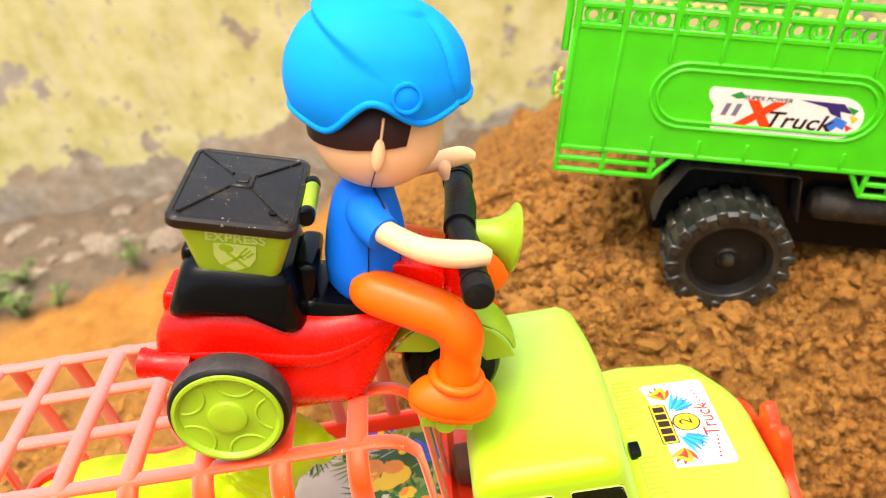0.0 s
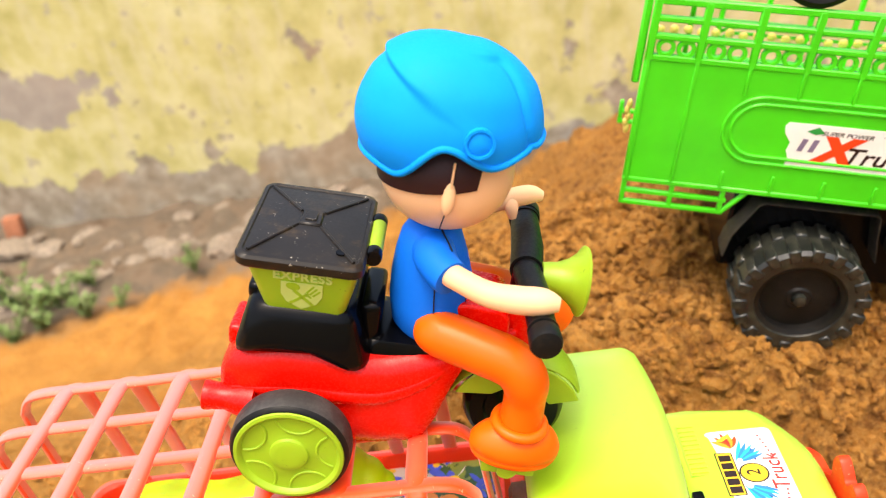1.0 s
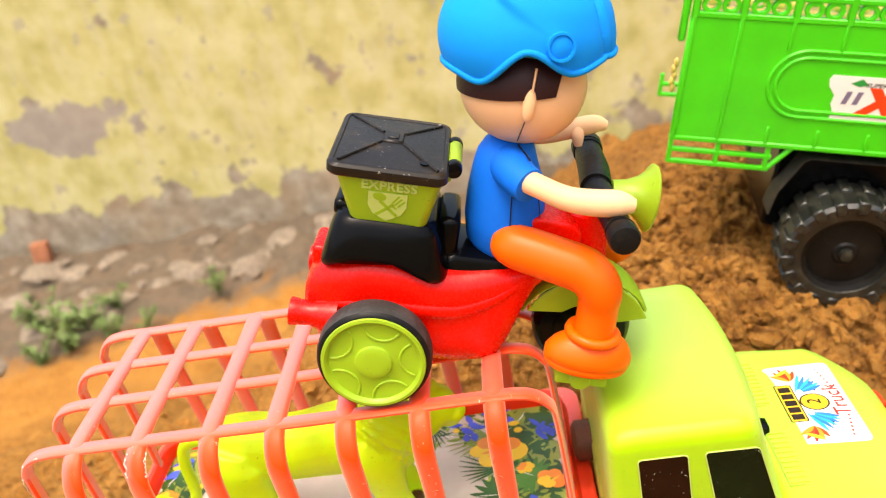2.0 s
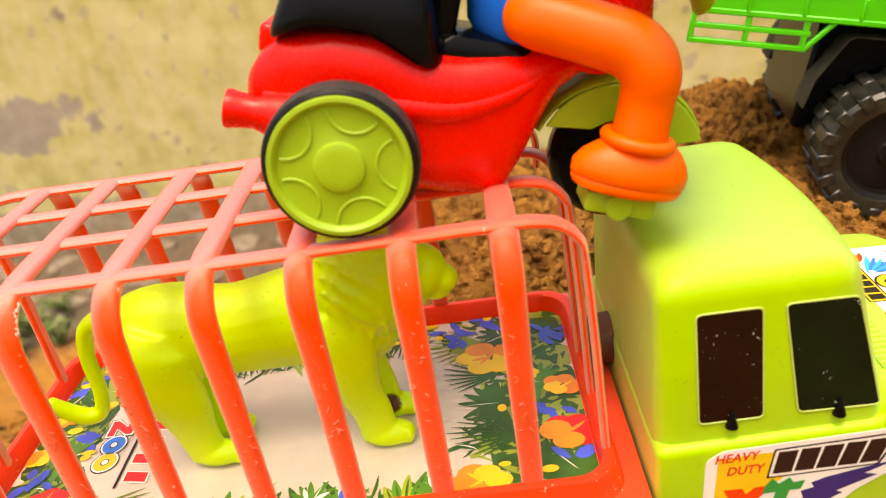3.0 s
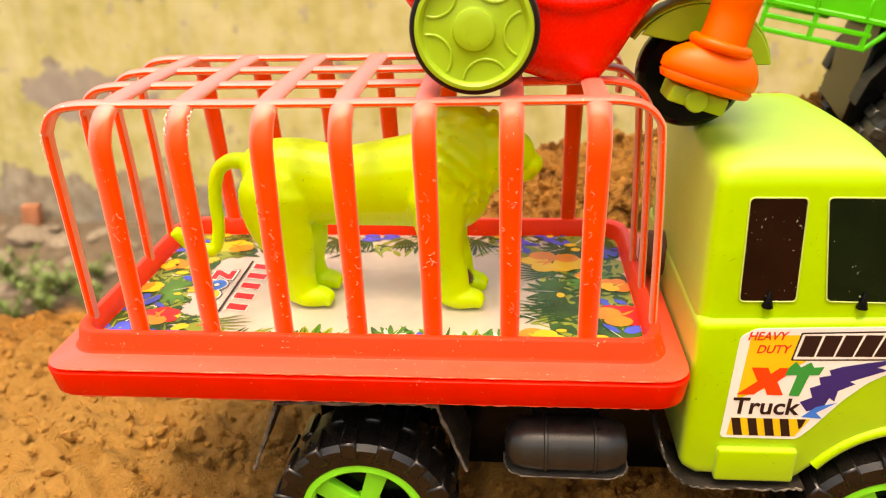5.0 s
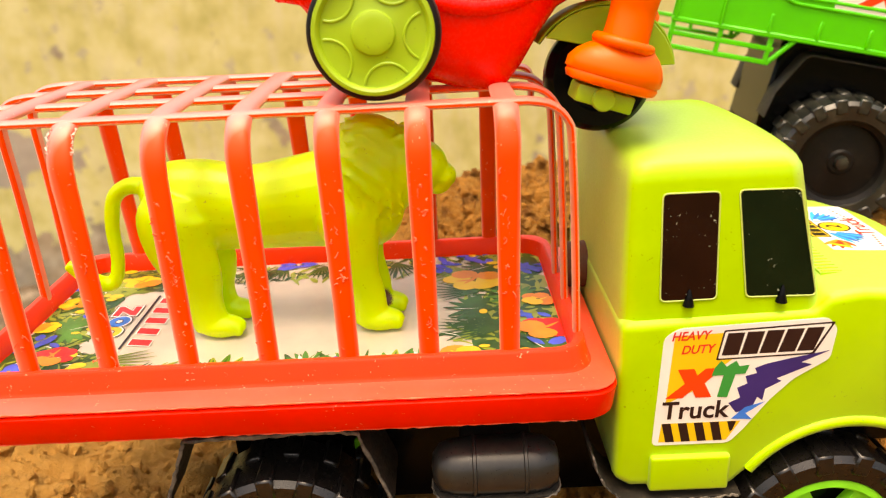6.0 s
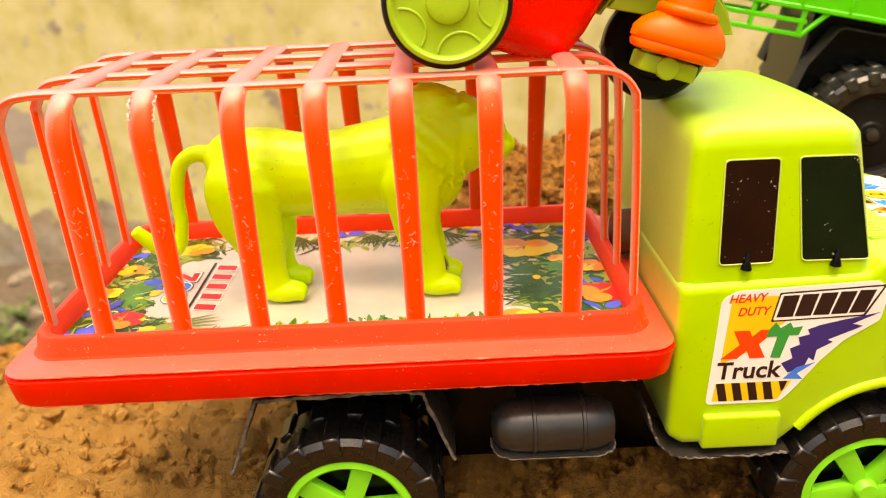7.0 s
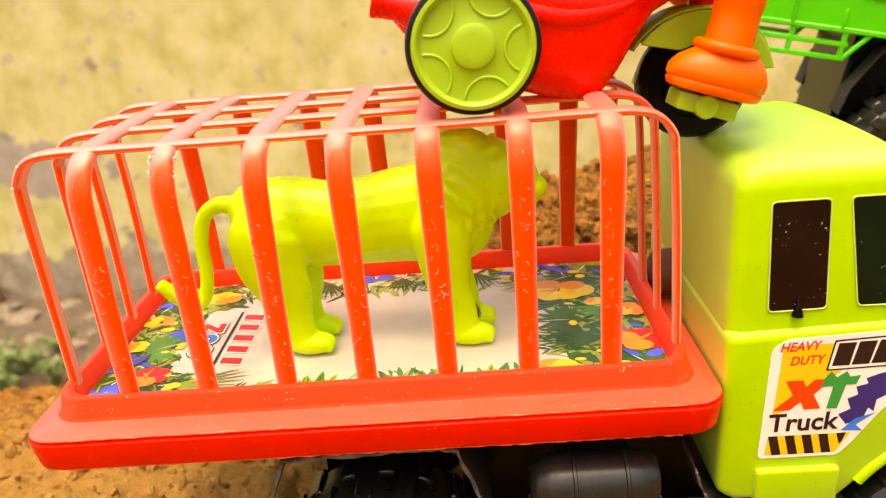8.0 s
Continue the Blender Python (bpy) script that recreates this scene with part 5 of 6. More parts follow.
# ---- the lion in the cage: one plain moulded piece ----
def build_lion():
    bm = bmesh.new()
    # trunk
    pts = curve_points([(3.15, 5, 4.3), (3.7, 5, 4.35), (5.2, 5, 4.25), (7.2, 5, 4.05), (9.3, 5, 4.2), (10.8, 5, 4.3), (11.8, 5, 4.4)], 5)
    wide = spread([0.7, 2.2, 2.6, 2.45, 2.6, 2.6, 1.8], 5)
    tall = spread([1.2, 2.9, 3.5, 3.25, 3.6, 3.9, 2.6], 5)
    sweep(bm, pts, wide, tall, (0, 1, 0), 20, 2.1)
    ball(bm, (4.35, 5, 4.15), (1.3, 1.4, 1.7))
    # chest, mane, head and muzzle
    ball(bm, (10.9, 5, 4.1), (1.5, 1.35, 1.75))
    ball(bm, (11.75, 5, 5.25), (1.75, 1.75, 2.1))
    ball(bm, (11.55, 5, 3.9), (1.35, 1.3, 1.6))
    ball(bm, (12.9, 5, 5.4), (1.25, 1.35, 1.5))
    ball(bm, (13.65, 5, 5.35), (0.95, 0.95, 0.95))
    ball(bm, (14.3, 5, 4.95), (0.62, 0.62, 0.5))
    ball(bm, (14.15, 5, 4.55), (0.5, 0.5, 0.3))
    for y in (4.1, 5.9):
        ball(bm, (13.0, y, 6.55), (0.25, 0.22, 0.32), 12, 8)
    # mane locks lying on neck and chest
    rnd = random.Random(8)
    for row in range(8):
        for k in range(9):
            for side in (-1, 1):
                g = radians(-66 + 18 * k + 8 * (row % 2))
                f = (row - 3.2) / 4.3
                r = math.sqrt(max(0.05, 1 - f * f))
                at = Vector((11.7 + 1.72 * f, 5 + side * 1.78 * r * math.cos(g), 5.2 + 2.12 * r * math.sin(g)))
                turn = Euler((rnd.uniform(-0.2, 0.2), radians(55 - 45 * math.sin(g) + rnd.uniform(-14, 14)), 0)).to_matrix().to_4x4()
                ball(bm, at, (0.44, 0.045, 0.09), 10, 6, turn)

    # legs: near ones stepping, far ones a little ahead
    def leg(x, y, foot_x, rear):
        if rear:
            path = [(x + 0.25, y, 5.0), (x, y, 4.2), (x + 0.1, y, 3.0), (x + 0.45, y, 1.8), (foot_x - 0.2, y, 0.7), (foot_x, y, -0.4)]
            wide, tall = [0.8, 1.5, 1.5, 1.2, 0.85, 0.85], [1.4, 2.6, 2.6, 2.05, 1.55, 1.4]
        else:
            path = [(x - 0.1, y, 4.9), (x, y, 4.0), (x + 0.05, y, 2.9), (x + 0.15, y, 1.7), (foot_x - 0.05, y, 0.6), (foot_x, y, -0.4)]
            wide, tall = [0.8, 1.4, 1.35, 1.1, 0.85, 0.85], [1.4, 2.3, 2.0, 1.6, 1.4, 1.3]
        sweep(bm, curve_points(path, 5), spread(wide, 5), spread(tall, 5), (0, 1, 0), 16, 2.1)
        ball(bm, (foot_x + 0.36, y, -0.32), (0.95, 0.52, 0.46), 16, 10)
        for k in (-1, 0, 1):
            ball(bm, (foot_x + 1.0, y + 0.26 * k, -0.42), (0.24, 0.17, 0.28), 10, 6)

    leg(4.5, 3.9, 5.3, True)
    leg(4.7, 5.4, 5.35, True)
    leg(10.9, 3.9, 11.4, False)
    leg(11.0, 5.4, 11.5, False)
    # tail
    pts = curve_points([(3.4, 5, 5.0), (2.7, 5, 5.1), (2.05, 5, 4.65), (1.75, 5, 3.5), (1.7, 5, 2.2), (1.4, 4.95, 1.25), (0.75, 4.75, 1.4), (0.0, 4.5, 2.3)], 5)
    rod(bm, pts, spread([0.38, 0.33, 0.3, 0.28, 0.27, 0.28, 0.34, 0.26], 5), 12)
    bmesh.ops.translate(bm, vec=(-0.05, -0.55, 0), verts=bm.verts)
    lion = new("lion_figurine", finish("lion_figurine", bm, LION_LIME, 180))
    skin = lion.modifiers.new("skin", "REMESH")
    skin.mode, skin.voxel_size, skin.use_smooth_shade = "VOXEL", 0.0008, True
    soft = lion.modifiers.new("soft", "SMOOTH")
    soft.factor, soft.iterations = 0.5, 7
    tagged(lion, "lime-green plastic lion figurine standing inside the red cage", "lion figurine")


build_lion()


# ---- the tricycle on the cage; u forward, v away, w up from its rear axle ----
TRIKE = ((12.21, 5.21, 10.36), (-3.0, 17.6, -0.8))


def super_ring(u, v_half, w0, w1, power=3.2, n=28, tuck=0.0):
    """A rounded cross-section of the tricycle's body at u; tuck narrows its foot."""
    ring = []
    for k in range(n):
        g = 2 * math.pi * (k + 0.5) / n
        c, s = math.cos(g), math.sin(g)
        f = (abs(c) ** power + abs(s) ** power) ** (-1 / power)
        w = (w0 + w1) / 2 + s * f * (w1 - w0) / 2
        ring.append((u, c * f * v_half * (1 - tuck * max(0.0, -s)), w))
    return ring


def build_tricycle():
    trike = thing("toy_tricycle", "red toy delivery tricycle standing on the cage roof", "toy tricycle", *TRIKE)

    def p(name, bm, mat, label="", parent=None, smooth=38):
        return part(name, bm, mat, parent or trike, label, smooth=smooth)

    # body
    bm = bmesh.new()
    rows = [(-2.75, 1.6, 0.3, 1.6), (-2.5, 1.95, 0.0, 2.1), (-1.8, 2.3, -0.5, 2.8), (-0.5, 2.38, -1.0, 3.3), (1.0, 2.36, -1.2, 3.25), (2.2, 2.32, -1.25, 2.85), (3.2, 2.25, -1.25, 2.95), (4.2, 2.1, -1.15, 3.2), (4.85, 1.95, -0.85, 3.32), (5.2, 1.8, 0.0, 3.42), (5.5, 1.65, 1.2, 3.5), (5.85, 1.45, 2.2, 3.6), (6.4, 1.2, 2.75, 3.8), (7.0, 1.0, 3.0, 4.0), (7.6, 0.8, 3.1, 4.1)]
    ring_faces(bm, [super_ring(u, h, a, b, 5.0, 36, 0.05) for u, h, a, b in rows])
    p("body", bm, TRIKE_RED, "glossy red moulded body", smooth=60)
    # ridge along the flank
    for side in (-1, 1):
        bm = bmesh.new()
        path = curve_points([(-2.2, side * 2.22, 1.05), (0.0, side * 2.38, 1.3), (1.9, side * 2.36, 1.35), (3.2, side * 2.28, 1.5), (4.5, side * 2.0, 2.05), (5.4, side * 1.62, 2.7), (6.2, side * 1.28, 3.1)], 6)
        sweep(bm, path, spread([0.25, 0.5, 0.55, 0.5, 0.4, 0.3, 0.15], 6), spread([0.12, 0.24, 0.26, 0.24, 0.2, 0.14, 0.08], 6), (0, 0, 1), 10, 2.2)
        p("flank_ridge", bm, TRIKE_RED)
        bm = bmesh.new()
        lathe(bm, [(0.0, -1.2), (0.72, -1.4), (0.6, -2.0), (0.46, -2.4), (0.5, -2.85), (0.55, -3.08), (0.53, -3.18), (0.42, -3.2), (0.36, -3.0), (0, -2.95)], "x", (0, side * 2.15, 0.55), 22)
        p("tail_pipe", bm, TRIKE_RED)
    bm = bmesh.new()
    box(bm, -2.7, -1.9, -0.9, 0.9, 1.9, 2.75, 0.22, 3)
    p("tail_lug", bm, TRIKE_RED)
    # seat
    bm = bmesh.new()
    rings = []
    for f, u0, u1, half in ((0.0, -2.2, 2.45, 2.4), (0.06, -2.26, 2.55, 2.46), (0.16, -2.26, 2.52, 2.46), (0.45, -2.1, 2.3, 2.36), (0.75, -1.92, 2.08, 2.22), (0.9, -1.78, 1.92, 2.08), (0.97, -1.6, 1.7, 1.9), (1.0, -1.1, 1.2, 1.4)):
        ring = []
        for j in range(64):
            g = 2 * math.pi * (j + 0.5) / 64
            c, q = math.cos(g), math.sin(g)
            k = (abs(c) ** 6 + abs(q) ** 6) ** (-1 / 6)
            u, v = (u0 + u1) / 2 + c * k * (u1 - u0) / 2, q * k * (half + 0.06)
            # the skirt arches up in the middle and hangs down in front
            low = 3.2 - 0.24 * max(0.0, -u - 0.5) ** 2 - 0.7 * smoothstep(0.3, 2.3, u)
            ring.append((u, v, low + f * (4.8 - low)))
        rings.append(ring)
    ring_faces(bm, rings)
    p("rear_seat", bm, SEAT_BLACK, "glossy black rear seat under the box", smooth=50)
    bm = bmesh.new()
    ring_faces(bm, [rrect(2.0, 5.4, -1.55, 1.55, 0.7, 2.5), rrect(1.95, 5.35, -1.6, 1.6, 0.7, 3.0), rrect(2.1, 5.1, -1.45, 1.45, 0.7, 3.35), rrect(2.5, 4.6, -1.0, 1.0, 0.6, 3.45)])
    p("front_seat", bm, SEAT_BLACK, smooth=50)
    bm = bmesh.new()
    box(bm, 1.95, 2.75, -1.35, 1.35, 3.0, 4.75, 0.3, 3)
    p("backrest", bm, SEAT_BLACK)
    bm = bmesh.new()
    box(bm, -1.95, -1.2, -1.3, 1.3, 4.3, 4.95, 0.25, 3)
    p("rear_stop", bm, SEAT_BLACK)

    # delivery box
    bm = bmesh.new()
    ring_faces(bm, [rrect(-1.22, 1.42, -1.95, 1.95, 0.35, 4.72), rrect(-1.28, 1.48, -2.0, 2.0, 0.35, 4.85), rrect(-1.88, 1.86, -2.32, 2.32, 0.35, 6.72), rrect(-1.9, 1.88, -2.33, 2.33, 0.35, 6.8)])
    crate = p("delivery_box", bm, HUB_GREEN, "lime-green tapered delivery box")
    crate.matrix_basis = pose(0.02 * CM, 0.14 * CM, -0.14 * CM, 2.5, 0, 0)
    bm = bmesh.new()
    ring_faces(bm, [rrect(-2.1, 1.94, -2.52, 2.46, 0.4, 6.72), rrect(-2.16, 2.0, -2.58, 2.52, 0.42, 6.8), rrect(-2.16, 2.0, -2.58, 2.52, 0.42, 7.06), rrect(-2.08, 1.92, -2.5, 2.44, 0.4, 7.16), rrect(-1.96, 1.8, -2.38, 2.32, 0.35, 7.18), rrect(-1.92, 1.76, -2.34, 2.28, 0.35, 7.13), rrect(-0.5, 0.34, -0.55, 0.5, 0.1, 7.3)])
    part("lid", bm, LID_BLACK, crate, "dusty black lid with a raised cross")
    bm = bmesh.new()
    for sx, sy in ((-1, -1), (-1, 1), (1, -1), (1, 1)):
        rod(bm, [(-0.08 + sx * 0.4, -0.03 + sy * 0.45, 7.31), (-0.08 + sx * 1.7, -0.03 + sy * 2.15, 7.17)], 0.06, 8)
    box(bm, -0.46, 0.30, -0.48, 0.43, 7.25, 7.38, 0.06, 1)
    box(bm, -0.28, 0.12, -0.26, 0.21, 7.36, 7.43, 0.03, 1)
    part("lid_ridge", bm, LID_BLACK, crate)
    bm = bmesh.new()
    lathe(bm, [(0, 7.0), (0.16, 7.0), (0.16, 7.235), (0, 7.235)], "z", (1.15, -1.75, 0), 14)
    part("lid_hole", bm, SEAT_BLACK, crate)
    bm = bmesh.new()
    for v0, v1 in ((-1.45, -0.95), (0.75, 1.2)):
        lathe(bm, [(0, v0), (0.28, v0 + 0.02), (0.3, v0 + 0.1), (0.3, v1 - 0.1), (0.28, v1 - 0.02), (0, v1)], "y", (2.18, 0, 6.92), 16)
    part("hinge_end", bm, SEAT_BLACK, crate)
    bm = bmesh.new()
    lathe(bm, [(0, -0.95), (0.27, -0.95), (0.27, 0.75), (0, 0.75)], "y", (2.2, 0, 6.92), 18)
    box(bm, 1.85, 2.15, -0.85, 0.65, 6.2, 6.95, 0.08, 2)
    part("clasp", bm, HUB_GREEN, crate, "lime-green clasp")
    # print on the near side of the box
    m = face_frame((0.02, -2.16 - 0.02, 5.77), (1, 0, 0), (0, -0.17, 1))
    b = words("EXPRESS", 0.5, 0.02, 0, 0.012, 1.05)
    bmesh.ops.transform(b, matrix=m @ Matrix.Translation((0.02, 0.66, 0.0)), verts=b.verts)
    part("lettering", b, PALE_LIME, crate)
    bm = bmesh.new()
    sheet(bm, [(-0.68, 0.4), (-0.68, -0.15), (-0.5, -0.5), (0, -0.8), (0.5, -0.5), (0.68, -0.15), (0.68, 0.4)], m, -0.01, 0.025)
    part("shield", bm, PALE_LIME, crate)
    bm = bmesh.new()
    sheet(bm, circle_poly(-0.32, 0.16, 0.24, 0.17, 14), m @ Matrix.Rotation(radians(-12), 4, "Z"), 0.014, 0.008)
    sheet(bm, [(-0.22, 0.1), (0.42, -0.52), (0.33, -0.6), (-0.3, 0.0)], m, 0.014, 0.008)
    sheet(bm, [(0.2, 0.0), (-0.42, -0.52), (-0.33, -0.6), (0.28, -0.08)], m, 0.014, 0.008)
    for k in range(3):
        sheet(bm, [(0.14 + 0.1 * k, 0.02 - 0.07 * k), (0.2 + 0.1 * k, -0.03 - 0.07 * k), (0.44 + 0.1 * k, 0.3 - 0.1 * k), (0.38 + 0.1 * k, 0.34 - 0.1 * k)], m, 0.014, 0.008)
    sheet(bm, [(0.1, 0.0), (0.36, -0.2), (0.3, -0.26), (0.16, -0.14)], m, 0.014, 0.008)
    part("fork_and_spoon", bm, HUB_GREEN, crate)

    # rear wheels
    wheel = new("wheel")
    bm = bmesh.new()
    lathe(bm, [(1.7, -0.5), (1.88, -0.54), (1.98, -0.50), (2.06, -0.38)], n=64)
    part("sidewall", bm, RUBBER, wheel)
    bm = bmesh.new()
    lathe(bm, [(1.9, -0.38), (2.06, -0.38), (2.075, -0.34), (2.11, -0.1), (2.11, 0.3), (2.06, 0.5), (1.9, 0.58), (0.4, 0.55)], n=64)
    part("tyre", bm, DUSTY_TYRE, wheel)
    bm = bmesh.new()
    lathe(bm, [(0.0, -0.60), (0.4, -0.595), (0.60, -0.575), (0.655, -0.55), (0.69, -0.47), (0.73, -0.45), (1.58, -0.45), (1.64, -0.46), (1.69, -0.57), (1.77, -0.62), (1.88, -0.60), (1.915, -0.50), (1.915, 0.3), (0, 0.3)], n=64)
    part("hubcap", bm, HUB_GREEN, wheel, "lime-green moulded hubcap")
    bm = bmesh.new()
    for k in range(5):
        g0 = 2 * math.pi * k / 5 + 0.35
        cx, cz = 1.68 * math.cos(g0), 1.68 * math.sin(g0)
        path = []
        for j in range(17):
            g = g0 + math.pi + radians(-78 + 156 * j / 16)
            path.append((cx + 0.72 * math.cos(g), -0.455, cz + 0.72 * math.sin(g)))
        path = [q for q in path if math.hypot(q[0], q[2]) < 1.66]
        sweep(bm, path, 0.08, 0.10, (0, 1, 0), 8, 2.5)
    part("scallop", bm, HUB_GREEN, wheel)
    wheel.parent = trike
    wheel.matrix_basis = pose(0.22 * CM, -3.55 * CM, 0, 0, 8, 0)
    tagged(wheel, "black tyre with a scalloped lime-green hubcap")
    again(wheel, trike, pose(0.22 * CM, 3.55 * CM, 0, 0, 0, 180))
    bm = bmesh.new()
    lathe(bm, [(0, -3.4), (0.3, -3.4), (0.3, 3.4), (0, 3.4)], "y", (0.22, 0, 0), 14)
    p("axle", bm, SEAT_BLACK)

    # front wheel, mudguard and pedals
    bm = bmesh.new()
    lathe(bm, [(0.0, -0.5), (1.1, -0.5), (1.2, -0.62), (1.7, -0.66), (1.87, -0.5), (1.96, -0.25), (1.96, 0.25), (1.87, 0.5), (1.7, 0.66), (1.2, 0.62), (1.1, 0.5), (0.0, 0.5)], "y", (8.2, 0, 0.35), 56)
    p("front_wheel", bm, SEAT_BLACK, "glossy black front wheel")
    bm = bmesh.new()
    path = [(8.2 + 2.6 * math.cos(radians(g)), 0, 0.28 + 2.6 * math.sin(radians(g))) for g in range(166, 22, -8)]
    sweep(bm, path, [1.5 + 0.75 * math.sin(math.pi * k / (len(path) - 1)) for k in range(len(path))], 0.2, (0, 1, 0), 12, 4)
    for side in (-1, 1):
        plate = [(8.2 + 2.55 * math.cos(radians(g)), 0.28 + 2.55 * math.sin(radians(g))) for g in range(160, 21, -12)] + [(8.2 + 1.45 * math.cos(radians(g)), 0.28 + 1.45 * math.sin(radians(g))) for g in range(36, 141, 20)]
        prism(bm, plate, side * 0.98, side * 1.12, "xz", 0.04, 1)
    p("mudguard", bm, HUB_GREEN, "lime-green front mudguard")
    for side in (-1, 1):
        bm = bmesh.new()
        box(bm, 6.95, 8.9, side * 2.6 - 0.75, side * 2.6 + 0.75, -0.42, 0.16, 0.1, 2)
        lathe(bm, [(0, -0.15), (0.34, -0.15), (0.38, -0.1), (0.38, 0.2), (0, 0.2)], "y", (7.86, side * 2.6 - 0.75 if side < 0 else side * 2.6 + 0.7, -0.15), 18)
        rod(bm, [(7.86, side * 2.4, -0.12), (7.88, side * 1.0, 0.1), (7.9, side * 0.3, 0.2)], 0.28, 12)
        p("pedal", bm, HUB_GREEN, "lime-green pedal")
    # fairing and steering
    bm = bmesh.new()
    prism(bm, round_poly([(4.7, 2.9), (7.3, 2.9), (7.2, 4.85), (6.8, 5.1), (5.4, 5.2), (4.8, 4.85)], 0.4), -1.3, 1.3, "xz", 0.5, 5)
    rod(bm, [(7.95, 0, 2.8), (7.75, 0, 4.0), (7.5, 0, 5.2), (7.49, 0, 5.25)], [0.72, 0.72, 0.7, 0.6], 24)
    p("front_fairing", bm, TRIKE_RED, smooth=60)
    bm = bmesh.new()
    rod(bm, [(7.65, 0, 4.9), (7.55, 0, 5.5), (7.6, 0, 6.1)], [0.48, 0.42, 0.5], 16)
    p("steering_stem", bm, SEAT_BLACK)
    bm = bmesh.new()
    for side in (-1, 1):
        slim = 1.0 if side > 0 else 0.83
        rod(bm, [(7.6, 0, 6.15), (7.75, side * 1.6, 6.2), (7.8, side * 3.7, 6.25)], [0.60 * slim, 0.61 * slim, 0.55 * slim], 24)
        d = Vector((0.03, side * 1.0, 0.02)).normalized()
        at = Vector((7.8, side * 3.68, 6.25))
        rod(bm, [at, at + d * 0.02, at + d * 0.14, at + d * 0.16, at + d * 0.28, at + d * 0.3, at + d * 0.8, at + d * 0.92, at + d * 0.98], [q * slim for q in (0.3, 0.60, 0.62, 0.53, 0.53, 0.62, 0.64, 0.58, 0.3)], 24)
    p("handlebar", bm, RUBBER, "thick black handlebar with round grip ends")
    bm = bmesh.new()
    lathe(bm, [(0, 7.4), (0.34, 7.4), (0.36, 8.3), (0, 8.3)], "x", (0, -0.2, 6.12), 18)
    p("horn_stem", bm, SEAT_BLACK)
    bm = bmesh.new()
    lathe(bm, [(0.0, 8.1), (0.5, 8.1), (0.52, 8.25), (0.58, 8.65), (0.76, 9.05), (1.02, 9.36), (1.2, 9.46), (1.28, 9.53), (1.24, 9.62), (1.1, 9.56), (0.66, 9.15), (0.4, 8.85), (0, 8.75)], "x", (0, -0.2, 6.12), 36)
    p("horn", bm, HUB_GREEN, "lime-green flared horn")


